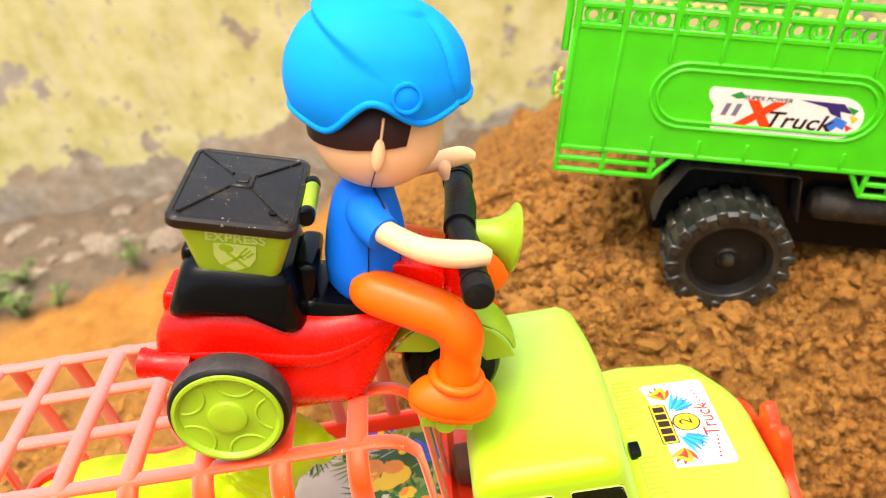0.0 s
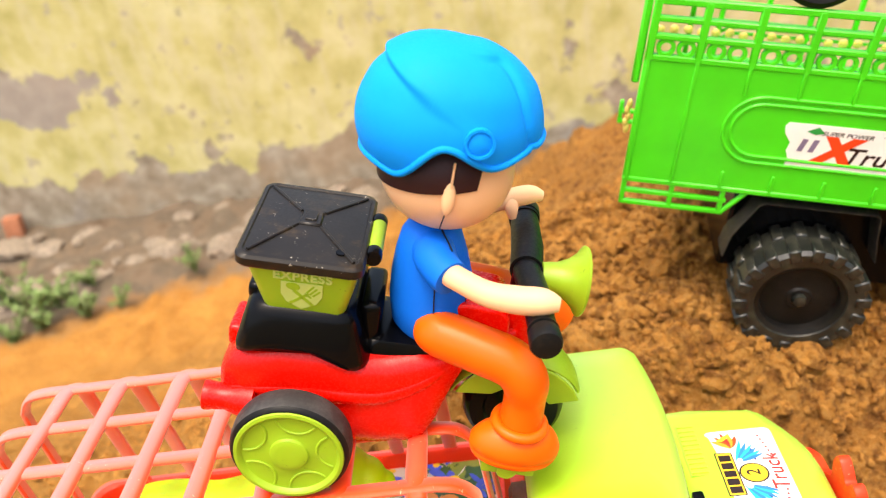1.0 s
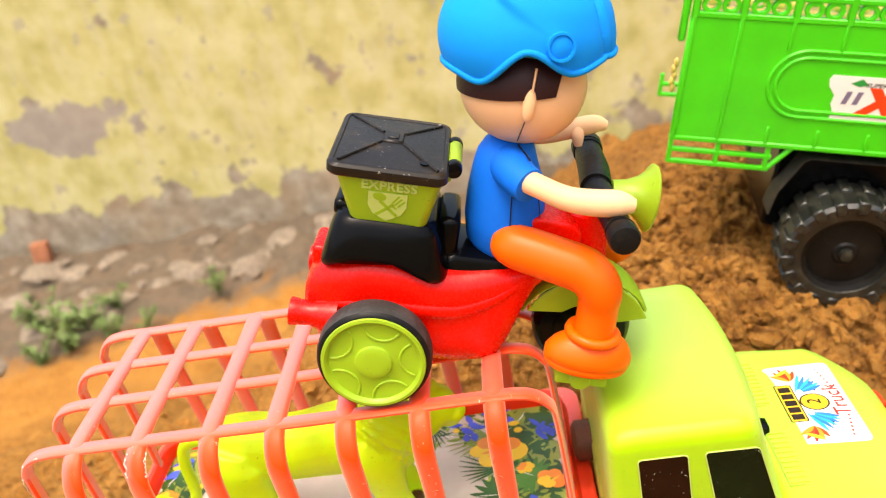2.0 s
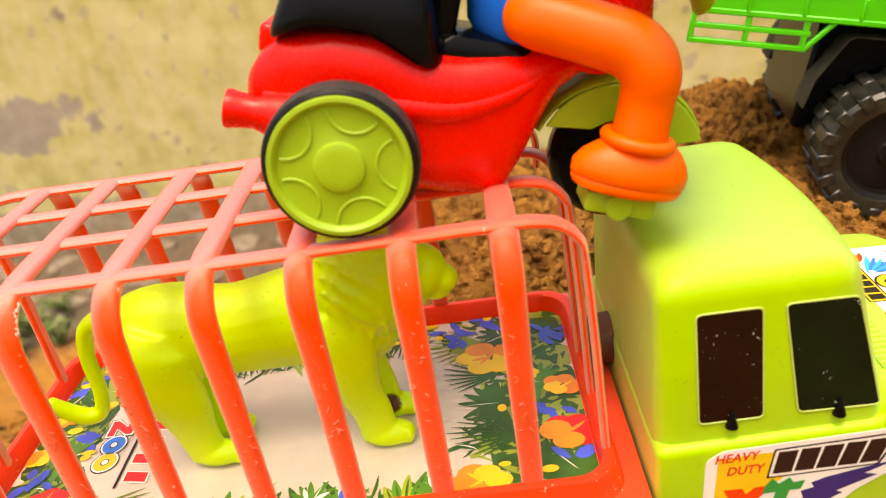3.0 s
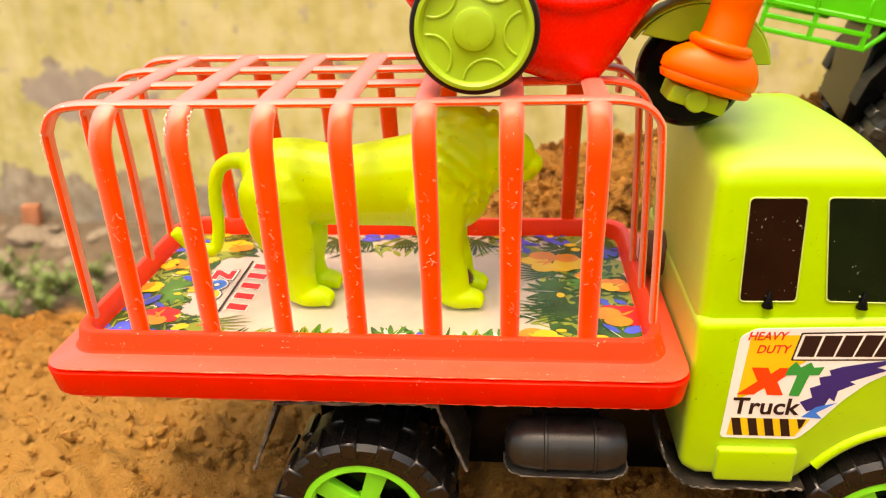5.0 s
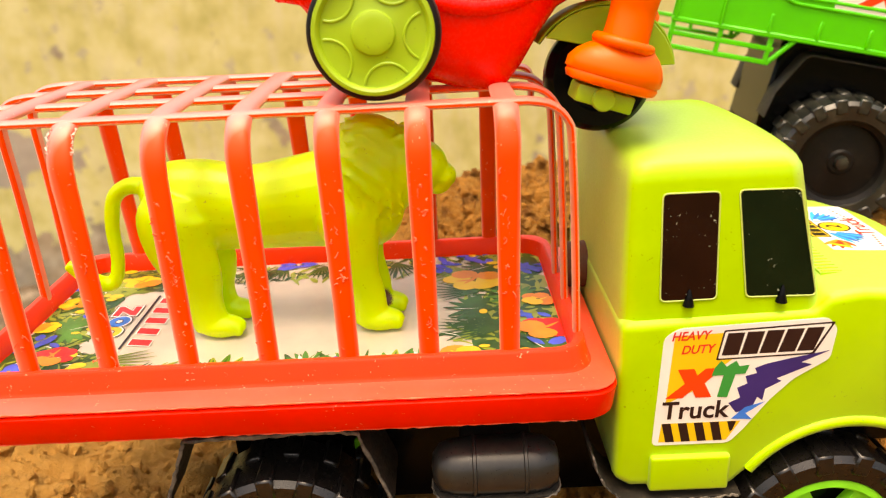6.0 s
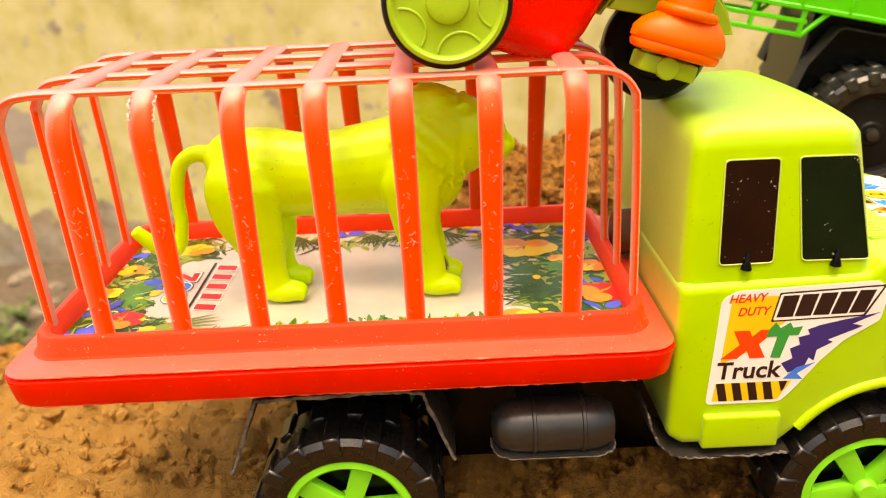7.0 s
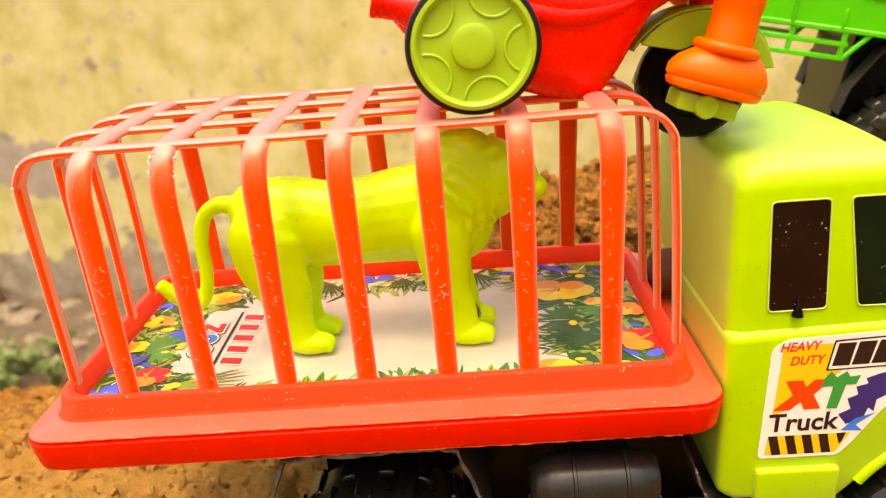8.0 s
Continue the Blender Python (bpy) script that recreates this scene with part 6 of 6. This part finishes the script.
def build_rider():
    """The doll on the tricycle: one plain mesh of simple shapes."""
    bm = bmesh.new()
    mats = [SHIRT_BLUE, HELMET_BLUE, SKIN, HAIR, TROUSER, SEAM]

    def add(index, build):
        b = bmesh.new()
        build(b)
        join(bm, b, index=index)

    def oval(u, v, w, ru, rv, n=28):
        return [(u + ru * math.cos(2 * math.pi * k / n), v + rv * math.sin(2 * math.pi * k / n), w) for k in range(n)]

    # shirt
    add(0, lambda b: ring_faces(b, [oval(4.75, 0, 2.95, 0.7, 0.9), oval(4.62, 0, 3.2, 1.15, 1.25), oval(4.5, 0, 3.7, 1.45, 1.55), oval(4.42, 0, 4.6, 1.55, 1.68), oval(4.3, 0, 5.6, 1.46, 1.6), oval(4.18, 0, 6.5, 1.28, 1.5), oval(4.1, 0, 7.1, 1.1, 1.38), oval(4.12, 0, 7.5, 0.92, 1.1), oval(4.2, 0, 7.75, 0.72, 0.8), oval(4.22, 0, 7.8, 0.5, 0.5)]))
    add(2, lambda b: lathe(b, [(0.62, 7.5), (0.6, 8.2)], "z", (4.3, 0, 0), 20))
    for side in (-1, 1):
        add(0, lambda b: rod(b, curve_points([(4.15, side * 0.8, 6.95), (4.25, side * 1.45, 6.98), (4.5, side * 2.0, 6.9), (4.8, side * 2.4, 6.85)], 4), spread([0.75, 0.72, 0.66, 0.62], 4), 20))
        add(2, lambda b: rod(b, curve_points([(4.4, side * 2.05, 7.0), (5.1, side * 2.6, 6.95), (6.0, side * 2.95, 6.8 + 0.25 * (side > 0)), (6.9, side * 3.15, 6.85 + 0.5 * (side > 0)), (7.7, side * 3.3, 7.0 + 0.6 * (side > 0)), (8.2, side * 3.35, 7.0 + 0.58 * (side > 0))], 5), spread([q * (0.84 if side > 0 else 1.0) for q in (0.42, 0.40, 0.42, 0.46, 0.44, 0.24)], 5), 20))
        if side > 0:
            add(2, lambda b: rod(b, curve_points([(7.0, 3.0, 7.35), (7.05, 2.75, 7.15), (7.15, 2.65, 6.8)], 4), spread([0.26, 0.26, 0.14], 4), 12))
        far = 1.0 if side > 0 else 0.0
        # trouser leg, cuff and boot
        add(4, lambda b: rod(b, curve_points([(4.35, side * 1.35, 4.05), (4.8, side * 1.75, 4.2), (6.2 + 0.7 * far, side * 2.3, 4.15 - 0.3 * far), (7.3 + 1.6 * far, side * 2.65, 4.0 - 0.9 * far), (7.85 + 1.95 * far, side * 2.85, 3.5 - 1.0 * far), (8.0 + 1.3 * far, side * 2.8, 2.7), (8.05 + 0.8 * far, side * 2.85, 1.7)], 6), spread([0.62, 0.82, 0.85, 0.85, 0.82, 0.74, 0.76], 6), 24))
        add(4, lambda b: rod(b, [(8.02 + 0.8 * far + 0.86 * math.cos(radians(g)), side * 2.88 + 0.86 * math.sin(radians(g)), 1.68) for g in range(0, 361, 15)], 0.19, 10, (0, 0, 1)))
        def boot(b):
            rings = []
            for w, f, shift in ((0.18, 0.80, 0), (0.24, 0.93, 0), (0.42, 0.98, 0), (0.50, 0.95, 0), (0.56, 1.0, 0), (0.85, 1.0, 0), (1.15, 0.90, 0.02), (1.4, 0.74, 0.06), (1.6, 0.55, 0.10), (1.72, 0.3, 0.12)):
                rings.append(oval(8.0 + 0.8 * far + shift * 2, side * 2.95, w + 0.06, 1.62 * f, 1.0 * f))
            ring_faces(b, rings)
        add(4, boot)
    # seams of the shirt
    add(5, lambda b: rod(b, curve_points([(4.55, -1.70, 3.5), (4.5, -1.70, 4.6), (4.4, -1.62, 5.6), (4.35, -1.52, 6.3)], 5), 0.025, 6))
    add(5, lambda b: rod(b, curve_points([(4.3, -0.72, 7.79), (4.42, -1.0, 7.68), (4.58, -1.45, 7.64), (4.72, -1.9, 7.58)], 5), 0.03, 6))
    add(5, lambda b: rod(b, curve_points([(5.35, -1.15, 6.0), (5.6, -1.12, 5.0), (5.6, -1.2, 4.3)], 5), 0.02, 6))
    add(5, lambda b: rod(b, curve_points([(4.28, -2.19, 9.1), (4.25, -2.02, 8.75), (4.22, -1.72, 8.35), (4.22, -1.4, 8.05)], 5), 0.02, 6))
    # head, hair, ear
    add(2, lambda b: ball(b, (4.22, 0, 9.7), (2.24, 2.2, 2.08), 36, 24))

    def hair(b):
        ball(b, (4.20, 0, 9.75), (2.33, 2.30, 2.16), 48, 32)
        for at, out in (((3.7, 0, 9.62), (0.2, 0, -1)), ((5.1, 0, 9.6), (1, 0, -0.12)), ((4, 0, 11), (0, 0, 1))):
            bmesh.ops.bisect_plane(b, geom=b.verts[:] + b.edges[:] + b.faces[:], plane_co=at, plane_no=out, clear_outer=True)
    add(3, hair)
    for side in (-1, 1):
        add(2, lambda b: ball(b, (4.3, side * 2.24, 9.55), (0.22, 0.18, 0.56), 14, 10))
        add(2, lambda b: rod(b, [(4.32, side * 2.33, 9.8), (4.32, side * 2.32, 10.8)], 0.04, 8))

    # helmet: a dome with a wavy brim, a raised shell over the crown and a round stud
    def rim_height(g):
        # g = 0 at the front, pi at the back
        c = math.cos(g)
        side = abs(math.sin(g))
        return 10.5 + 0.3 * c + 0.55 * smoothstep(0.45, 1.0, c) + 0.85 * math.exp(-((c + 0.03) / (0.38 if c > -0.03 else 0.27)) ** 2) * side - 0.32 * math.exp(-((c + 0.55) / 0.25) ** 2)

    def dome(b):
        rings, nu, nv = [], 160, 100
        for j in range(nv + 1):
            ring = []
            for k in range(nu):
                g = 2 * math.pi * k / nu
                low = math.asin(max(-0.95, (rim_height(g) - 11.35) / 2.6))
                lat = low + (math.pi / 2 - low) * (j / nv) ** 0.9
                x, y, z = math.cos(lat) * math.cos(g), math.cos(lat) * math.sin(g), math.sin(lat)
                # raised shell over the crown, ending in a step at the back, and a groove on each side
                u, w = 4.2 + 3.08 * x, 11.35 + 2.6 * z
                edge = 13.35 - 0.50 * max(0.0, u - 1.7)
                lift = 0.075 * smoothstep(-0.04, 0.11, w - edge) * smoothstep(4.8, 2.4, u) + 0.02 * smoothstep(0.3, 0.6, z)
                line = 13.72 - 0.10 * (u - 4.4) - 0.85 * max(0.0, u - 5.3) ** 2
                off = (w - line) / math.hypot(1.0, 0.1 + 1.7 * max(0.0, u - 5.3))
                groove = 0.03 * math.exp(-(off / 0.07) ** 2) * smoothstep(4.3, 5.6, u) * smoothstep(0.1, 0.3, abs(y))
                f = 1 + lift + 0.03 * smoothstep(-0.04, 0.06, off) * smoothstep(4.2, 5.2, u) - groove
                ring.append((4.0 + 2.98 * x * f, 2.7 * y * f, 11.35 + 2.55 * z * f))
            rings.append(ring)
        ring_faces(b, rings, caps=(False, True))
        rod(b, [Vector(q) for q in rings[0]] + [Vector(rings[0][0])], 0.12, 8, (0, 0, 1))
    add(1, dome)
    for side in (-1, 1):
        def stud(b):
            lathe(b, [(0.0, 0.12), (0.34, 0.12), (0.36, 0.1), (0.38, 0.17), (0.46, 0.17), (0.48, -0.3)], "z", (0, 0, 0), 24)
            bmesh.ops.transform(b, matrix=Matrix.Translation((4.9, side * 2.56, 11.62)) @ Vector((0.12, side * 1.0, 0.1)).to_track_quat("Z", "Y").to_matrix().to_4x4(), verts=b.verts)
        add(1, stud)
    rider = new("rider_doll", finish("rider_doll", bm, mats, 50))
    rider.matrix_world = pose(*(v * CM for v in TRIKE[0]), *TRIKE[1])
    tagged(rider, "plain doll in blue helmet and orange trousers riding the tricycle", "doll")


build_tricycle()
build_rider()


# ---- the green truck on the mound; x along its side, y inward, z up ----
GREEN = ((27.15, 21.3, 7.05), (0.8, 11.4, -9.8))


def build_green_truck():
    truck = thing("cattle_truck", "bright green toy cattle truck parked on the sand mound", "toy truck", *GREEN)

    def p(name, bm, mat, label="", parent=None):
        return part(name, bm, mat, parent or truck, label)

    length, deep = 22.0, 11.0
    posts = [0.15] + [2.62 * k for k in range(1, 9)]
    for far in (False, True):
        y0, y1 = (deep - 0.3, deep) if far else (0.0, 0.3)
        face = deep if far else 0.0
        out = 1 if far else -1
        start, top = (3.3, 5.0) if far else (0.0, 8.55)
        bm = bmesh.new()
        box(bm, start, length, y0, y1, 1.5, top, 0.05, 1)
        side = p("side_panel", bm, TRUCK_GREEN, "bright green ribbed side panel")
        for x in posts:
            x = max(x, start + 0.2)
            wide = 0.15 if far else 0.19
            bm = bmesh.new()
            box(bm, x - wide, x + wide, y0 - (0.08 if not far else -0.02), y1 + (0.08 if far else -0.02), top - 0.2, 11.5, 0.06, 1)
            part("post", bm, TRUCK_GREEN, side)
            whole = not 4.0 < x < 17.0
            for z0, z1 in ((1.6, top - 0.05),) if whole else ((top - 1.55, top - 0.05), (1.6, 2.6)):
                bm = bmesh.new()
                box(bm, x - 0.09, x + 0.09, min(face, face + 0.09 * out), max(face, face + 0.09 * out), z0, z1, 0.03, 1)
                part("rib", bm, TRUCK_GREEN, side)
        for z, half in ((1.5, 0.15), (5.0, 0.14), (7.35, 0.12), (8.35, 0.14)) if far else ((1.5, 0.15), (8.55, 0.16), (9.62, 0.15), (10.52, 0.14), (11.4, 0.17)):
            bm = bmesh.new()
            box(bm, start, length, y0 - 0.06, y1 + 0.06, z - half, z + half, 0.06, 1)
            part("rail", bm, TRUCK_GREEN, side)
        for k in range(8 if not far else 0):
            for j in (0, 1):
                bm = bmesh.new()
                lathe(bm, [(0.26, 0.12), (0.26, -0.12), (0.28, -0.16), (0.46, -0.16), (0.48, -0.12), (0.48, 0.12), (0.46, 0.16), (0.28, 0.16), (0.26, 0.12)], "y", (posts[k] + 0.8 + 1.0 * j, (y0 + y1) / 2, 9.08), 20)
                part("ring", bm, TRUCK_GREEN, side)
        for x0, x1 in ((0.05, 5.8), (17.3, 21.9)):
            for z in (0.0, 0.75):
                bm = bmesh.new()
                box(bm, x0, x1 if x0 < 1 or z == 0 else x1, y0, y1, z - 0.13, z + 0.13, 0.04, 1)
                part("lower_rail", bm, TRUCK_GREEN, side)
            for x in (x0 + 0.12, x0 + (2.75 if x0 < 1 else 1.6), x1 - 0.25):
                bm = bmesh.new()
                box(bm, x - 0.13, x + 0.13, y0 + 0.01, y1 - 0.01, -0.1, 1.5, 0.04, 1)
                part("upright", bm, TRUCK_GREEN, side)
            bm = bmesh.new()
            if x0 < 1:
                sweep(bm, [(x1 - 0.1, (y0 + y1) / 2, 0.0), (x1 + 1.0, (y0 + y1) / 2, 1.4)], 0.28, 0.28, (0, 1, 0), 8, 4)
            else:
                sweep(bm, [(x0 + 0.1, (y0 + y1) / 2, 0.0), (x0 - 0.8, (y0 + y1) / 2, 1.4)], 0.28, 0.28, (0, 1, 0), 8, 4)
            part("brace", bm, TRUCK_GREEN, side)
        # raised double outline
        for grow in (0.0, 0.38):
            bm = bmesh.new()
            path = []
            x0, x1, zc, r = 6.5, 15.0, 5.15, 1.85 - grow
            for k in range(25):
                g = radians(90 + 180 * k / 24)
                path.append((x0 + r * math.cos(g), face, zc + r * math.sin(g)))
            for k in range(25):
                g = radians(-90 + 180 * k / 24)
                path.append((x1 + r * math.cos(g), face, zc + r * math.sin(g)))
            path.append(path[0])
            sweep(bm, path, 0.2, 0.2, (0, 1, 0), 8, 3)
            part("oval_moulding", bm, TRUCK_GREEN, side)
    bm = bmesh.new()
    box(bm, 2.6, length - 0.3, 0.31, deep - 0.31, 1.4, 1.8)
    box(bm, length - 0.32, length - 0.02, 0.31, deep - 0.31, 1.82, 11.3)
    p("bed_floor", bm, TRUCK_GREEN)
    bm = bmesh.new()
    box(bm, -0.42, -0.02, 0.45, 0.95, 6.9, 11.6, 0.1, 1)
    p("rear_gate_post", bm, TRUCK_GREEN)
    bm = bmesh.new()
    for k in range(5):
        ball(bm, (-0.24 - 0.08 * (k % 2), 0.7, 4.2 + 0.36 * k), (0.16, 0.16, 0.3), 10, 6)
    p("rear_ornament", bm, GOLD_PRINT, "small gold ornament at the rear")
    bm = bmesh.new()
    for k in range(24):
        ball(bm, (1.7 + 0.84 * k, deep - 0.42, 6.6 + 0.06 * (k % 3)), (0.30, 0.1, 0.26 + 0.04 * (k % 2)), 10, 6)
    rod(bm, [(1.3, deep - 0.42, 6.25), (21.5, deep - 0.42, 6.25)], 0.07, 8)
    p("gold_trim", bm, GOLD_PRINT, "gold trim inside the far rails")

    # sticker on the side; the maker's name is bars
    m = face_frame((7.85, -0.01, 3.18), (1, 0, 0), (0, 0, 1)) @ Matrix.Diagonal((0.92, 0.8, 1, 1))
    bm = bmesh.new()
    sheet(bm, [(0.35, 0.2), (0.42, 0.8), (0.22, 1.3), (0.3, 1.9), (-0.1, 2.5), (-0.2, 3.0), (-0.05, 3.3)] + [(7.2, 3.3)] + [(7.3 + 1.55 * math.sin(radians(g)), 1.75 + 1.55 * math.cos(radians(g))) for g in range(10, 171, 20)] + [(7.2, 0.2)], m, 0.0, 0.03)
    st = p("side_sticker", bm, WHITE_PRINT, "torn white side sticker with red and black print")

    def q(name, polys, mat, lift):
        b = bmesh.new()
        for poly in polys:
            sheet(b, poly, m, lift, 0.005)
        part(name, b, mat, st)

    for x in (0.75, 1.35):
        q("name_bar", [[(x, 1.35), (x + 0.3, 1.35), (x + 0.5, 2.25), (x + 0.2, 2.25)]], GREY_PRINT, 0.034)
    q("violet_flash", [[(5.0, 2.9), (7.5, 2.85), (8.1, 2.2), (7.4, 2.3), (7.6, 1.8), (6.9, 2.1), (6.6, 2.5)]], VIOLET_PRINT, 0.034)
    q("blue_flash", [[(6.8, 1.3), (7.3, 1.9), (8.0, 1.6), (7.9, 1.0), (7.5, 1.2), (7.2, 0.8)]], BLUE_PRINT, 0.036)
    q("green_flash", [[(7.7, 2.7), (8.4, 2.5), (8.2, 2.1)]], GREEN_PRINT, 0.038)
    q("green_flash", [[(1.0, 2.8), (1.6, 3.15), (2.0, 2.75), (1.5, 2.6)]], GREEN_PRINT, 0.038)
    q("yellow_flash", [[(8.0, 2.1), (8.55, 1.9), (8.3, 1.5)]], YELLOW_PRINT, 0.040)
    q("red_flash", [[(7.9, 1.4), (8.4, 1.2), (8.1, 0.9)]], RED_PRINT, 0.042)
    for s, size, x, y, mat, bold in (("SUPER POWER", 0.42, 3.2, 2.75, BROWN_PRINT, 0.004), ("X", 2.3, 2.75, 1.55, ORANGE_RED, 0.17), ("Truck", 1.6, 5.2, 1.3, BROWN_PRINT, 0.02)):
        b = words(s, size, 0.002, 0.25, bold)
        bmesh.ops.transform(b, matrix=m @ Matrix.Translation((x, y, 0.045)), verts=b.verts)
        part("lettering", b, mat, st)

    # running gear
    bm = bmesh.new()
    box(bm, 6.6, 21.5, 1.6, deep - 1.6, -4.6, 1.35, 0.2, 1)
    p("chassis", bm, SEAT_BLACK, "black chassis under the bed")
    for y0, shift in ((-1.2, 2.3), (deep - 2.0, 0.9)):
        bm = bmesh.new()
        sweep(bm, [(6.5, y0 + shift, -3.0), (6.7, y0 + shift, -1.5), (7.7, y0 + shift, 0.6), (8.0, y0 + shift, 0.78), (13.8, y0 + shift, 0.78), (14.1, y0 + shift, 0.6), (14.3, y0 + shift, -0.6), (14.7, y0 + shift, -2.2)], 1.9, 0.12, (0, 1, 0), 10, 8)
        p("mudguard", bm, GUARD_GREY, "dusty dark grey mudguard")
    bm = bmesh.new()
    lathe(bm, [(0, 15.3), (0.6, 15.35), (0.95, 15.7), (1.0, 16.4), (1.0, 20.2), (0.9, 20.8), (0, 21.1)], "x", (0, 1.2, -1.3), 24)
    p("fuel_tank", bm, GUARD_GREY, "dull grey fuel tank")
    wheel = new("wheel")
    wheel_parts(wheel, 3.7, 3.0, 2.45, DIRTY_DARK, MUDDY_TYRE, lugs=18, filled=True)
    bm = bmesh.new()
    lathe(bm, [(0, -1.35), (0.34, -1.3), (0.4, -1.0), (0.4, -0.8), (0, -0.8)], "y", (0, 0, 0), 12)
    part("hub_bolt", bm, MUDDY_TYRE, wheel, "dusty grey hub bolt")
    wheel.parent = truck
    wheel.matrix_basis = pose(11.0 * CM, 0.0 * CM, -4.5 * CM)
    tagged(wheel, "dusty black lugged tyre with a dark rim")
    again(wheel, truck, pose(11.0 * CM, (deep - 0.0) * CM, -4.5 * CM, 0, 0, 180))
    bm = bmesh.new()
    lathe(bm, [(0.5, 1.5), (0.5, deep - 1.5)], "y", (11.0, 0, -4.5), 14)
    p("axle", bm, SEAT_BLACK)

    # the wheel of another toy, lying on top of the rails
    upper = new("toy_wheel")
    upper.parent = truck
    tagged(upper, "black toy wheel with silver spokes")
    bm = bmesh.new()
    lathe(bm, [(1.25, -0.5), (1.5, -0.6), (1.75, -0.45), (1.8, 0), (1.75, 0.45), (1.5, 0.6), (1.25, 0.5)], n=40)
    part("tyre", bm, RUBBER, upper)
    bm = bmesh.new()
    lathe(bm, [(1.28, 0.4), (1.28, -0.42), (1.1, -0.45), (1.05, -0.3), (1.05, 0.3)], n=40)
    lathe(bm, [(0, -0.4), (0.3, -0.4), (0.35, -0.2), (0, -0.2)], n=16)
    for k in range(5):
        b = bmesh.new()
        box(b, -0.14, 0.14, -0.36, -0.2, 0.2, 1.1, 0.03, 1)
        join(bm, b, Matrix.Rotation(2 * math.pi * k / 5, 4, "Y"))
    part("spoked_rim", bm, SILVER, upper)
    upper.matrix_basis = pose(7.35 * CM, 0.6 * CM, 13.55 * CM, 0, 12, 0) @ Matrix.Scale(1.12, 4)


build_green_truck()


# ---- far ground: rubble and weeds by the wall ----
def build_rubble():
    rnd = random.Random(12)
    for k in range(90):
        x = rnd.uniform(-250, -30)
        y = rnd.uniform(258 + 0.35 * x, 281)
        r = 2.0 + 6.0 * rnd.random() ** 2
        b = bmesh.new()
        bmesh.ops.create_icosphere(b, subdivisions=2, radius=1.0)
        for v in b.verts:
            v.co *= 1 + 0.35 * noise.noise(v.co * 1.3 + Vector((k, 0, 0)))
        bmesh.ops.transform(b, matrix=Matrix.Diagonal((r * rnd.uniform(0.9, 1.6), r, r * rnd.uniform(0.5, 0.8), 1)), verts=b.verts)
        ob = new("rubble_stone", finish("rubble_stone", b, STONE, 30))
        ob.matrix_world = pose(x * CM, y * CM, (sand_height(x, y) + lumps(x, y) - 0.05 * r) * CM, 0, 0, rnd.uniform(0, 360))
        tagged(ob, "rough grey-brown stone lying by the wall", "stone", "stones by the wall")


def build_brick():
    """A broken red brick standing on end against the wall."""
    b = bmesh.new()
    box(b, -3.6, 3.6, -2.8, 2.8, 0, 13.5, 0.5, 2)
    for v in b.verts:
        v.co *= 1 + 0.05 * noise.noise(v.co * 0.3)
    ob = new("brick", finish("brick", b, BRICK, 40))
    x, y = -200.5, 277.5
    ob.matrix_world = pose(x * CM, y * CM, (sand_height(x, y) + lumps(x, y) - 3.5) * CM, -6, 4, 12)
    tagged(ob, "weathered orange-red brick standing on end by the wall", "brick")


def build_weeds():
    rnd = random.Random(5)
    for x, y, size in ((-150, 216, 17), (-136, 206, 14), (-152, 202, 16), (-124, 208, 9), (-164, 212, 17), (-99, 222, 11), (-142, 224, 12), (-160, 196, 12)):
        z = sand_height(x, y) + lumps(x, y)
        weed = thing("weed", "small green leafy weed growing in soil by the wall", "weed", (x, y, z - 0.3), group="weeds by the wall")
        stems, leaves = bmesh.new(), bmesh.new()
        for k in range(8):
            g, lean = rnd.uniform(0, 6.28), rnd.uniform(0.2, 0.9)
            top = Vector((math.cos(g) * lean * size * 0.7, math.sin(g) * lean * size * 0.7, size * rnd.uniform(0.5, 1.0)))
            path = curve_points([(0, 0, 0), top * 0.5 + Vector((0, 0, size * 0.12)), top], 4)
            rod(stems, path, 0.22, 6)
            for j in range(22):
                c = path[rnd.randrange(2, len(path))]
                n = size * rnd.uniform(0.10, 0.20)
                d = Vector((rnd.uniform(-1, 1), rnd.uniform(-1, 1), rnd.uniform(-0.2, 0.8))).normalized()
                m = Matrix.Translation(c) @ d.to_track_quat("X", "Z").to_matrix().to_4x4()
                b = bmesh.new()
                poly = leaf_poly(0, 0, n, n * 0.5, 0)
                half = len(poly) // 2
                vs = [b.verts.new((q[0], q[1], 0.25 * abs(q[1]) + 0.02 * q[0] * q[0] / n)) for q in poly]
                mid = [b.verts.new((q[0], 0, 0)) for q in poly[:half]]
                for i in range(half - 1):
                    b.faces.new((vs[i], vs[i + 1], mid[i + 1], mid[i]))
                    b.faces.new((mid[i], mid[i + 1], vs[-2 - i], vs[-1 - i]))
                join(leaves, b, m)
        part("stem", stems, STEM, weed, kind="stuff")
        part("foliage", leaves, LEAF, weed, kind="stuff")


build_rubble()
build_brick()
build_weeds()
build_clods()
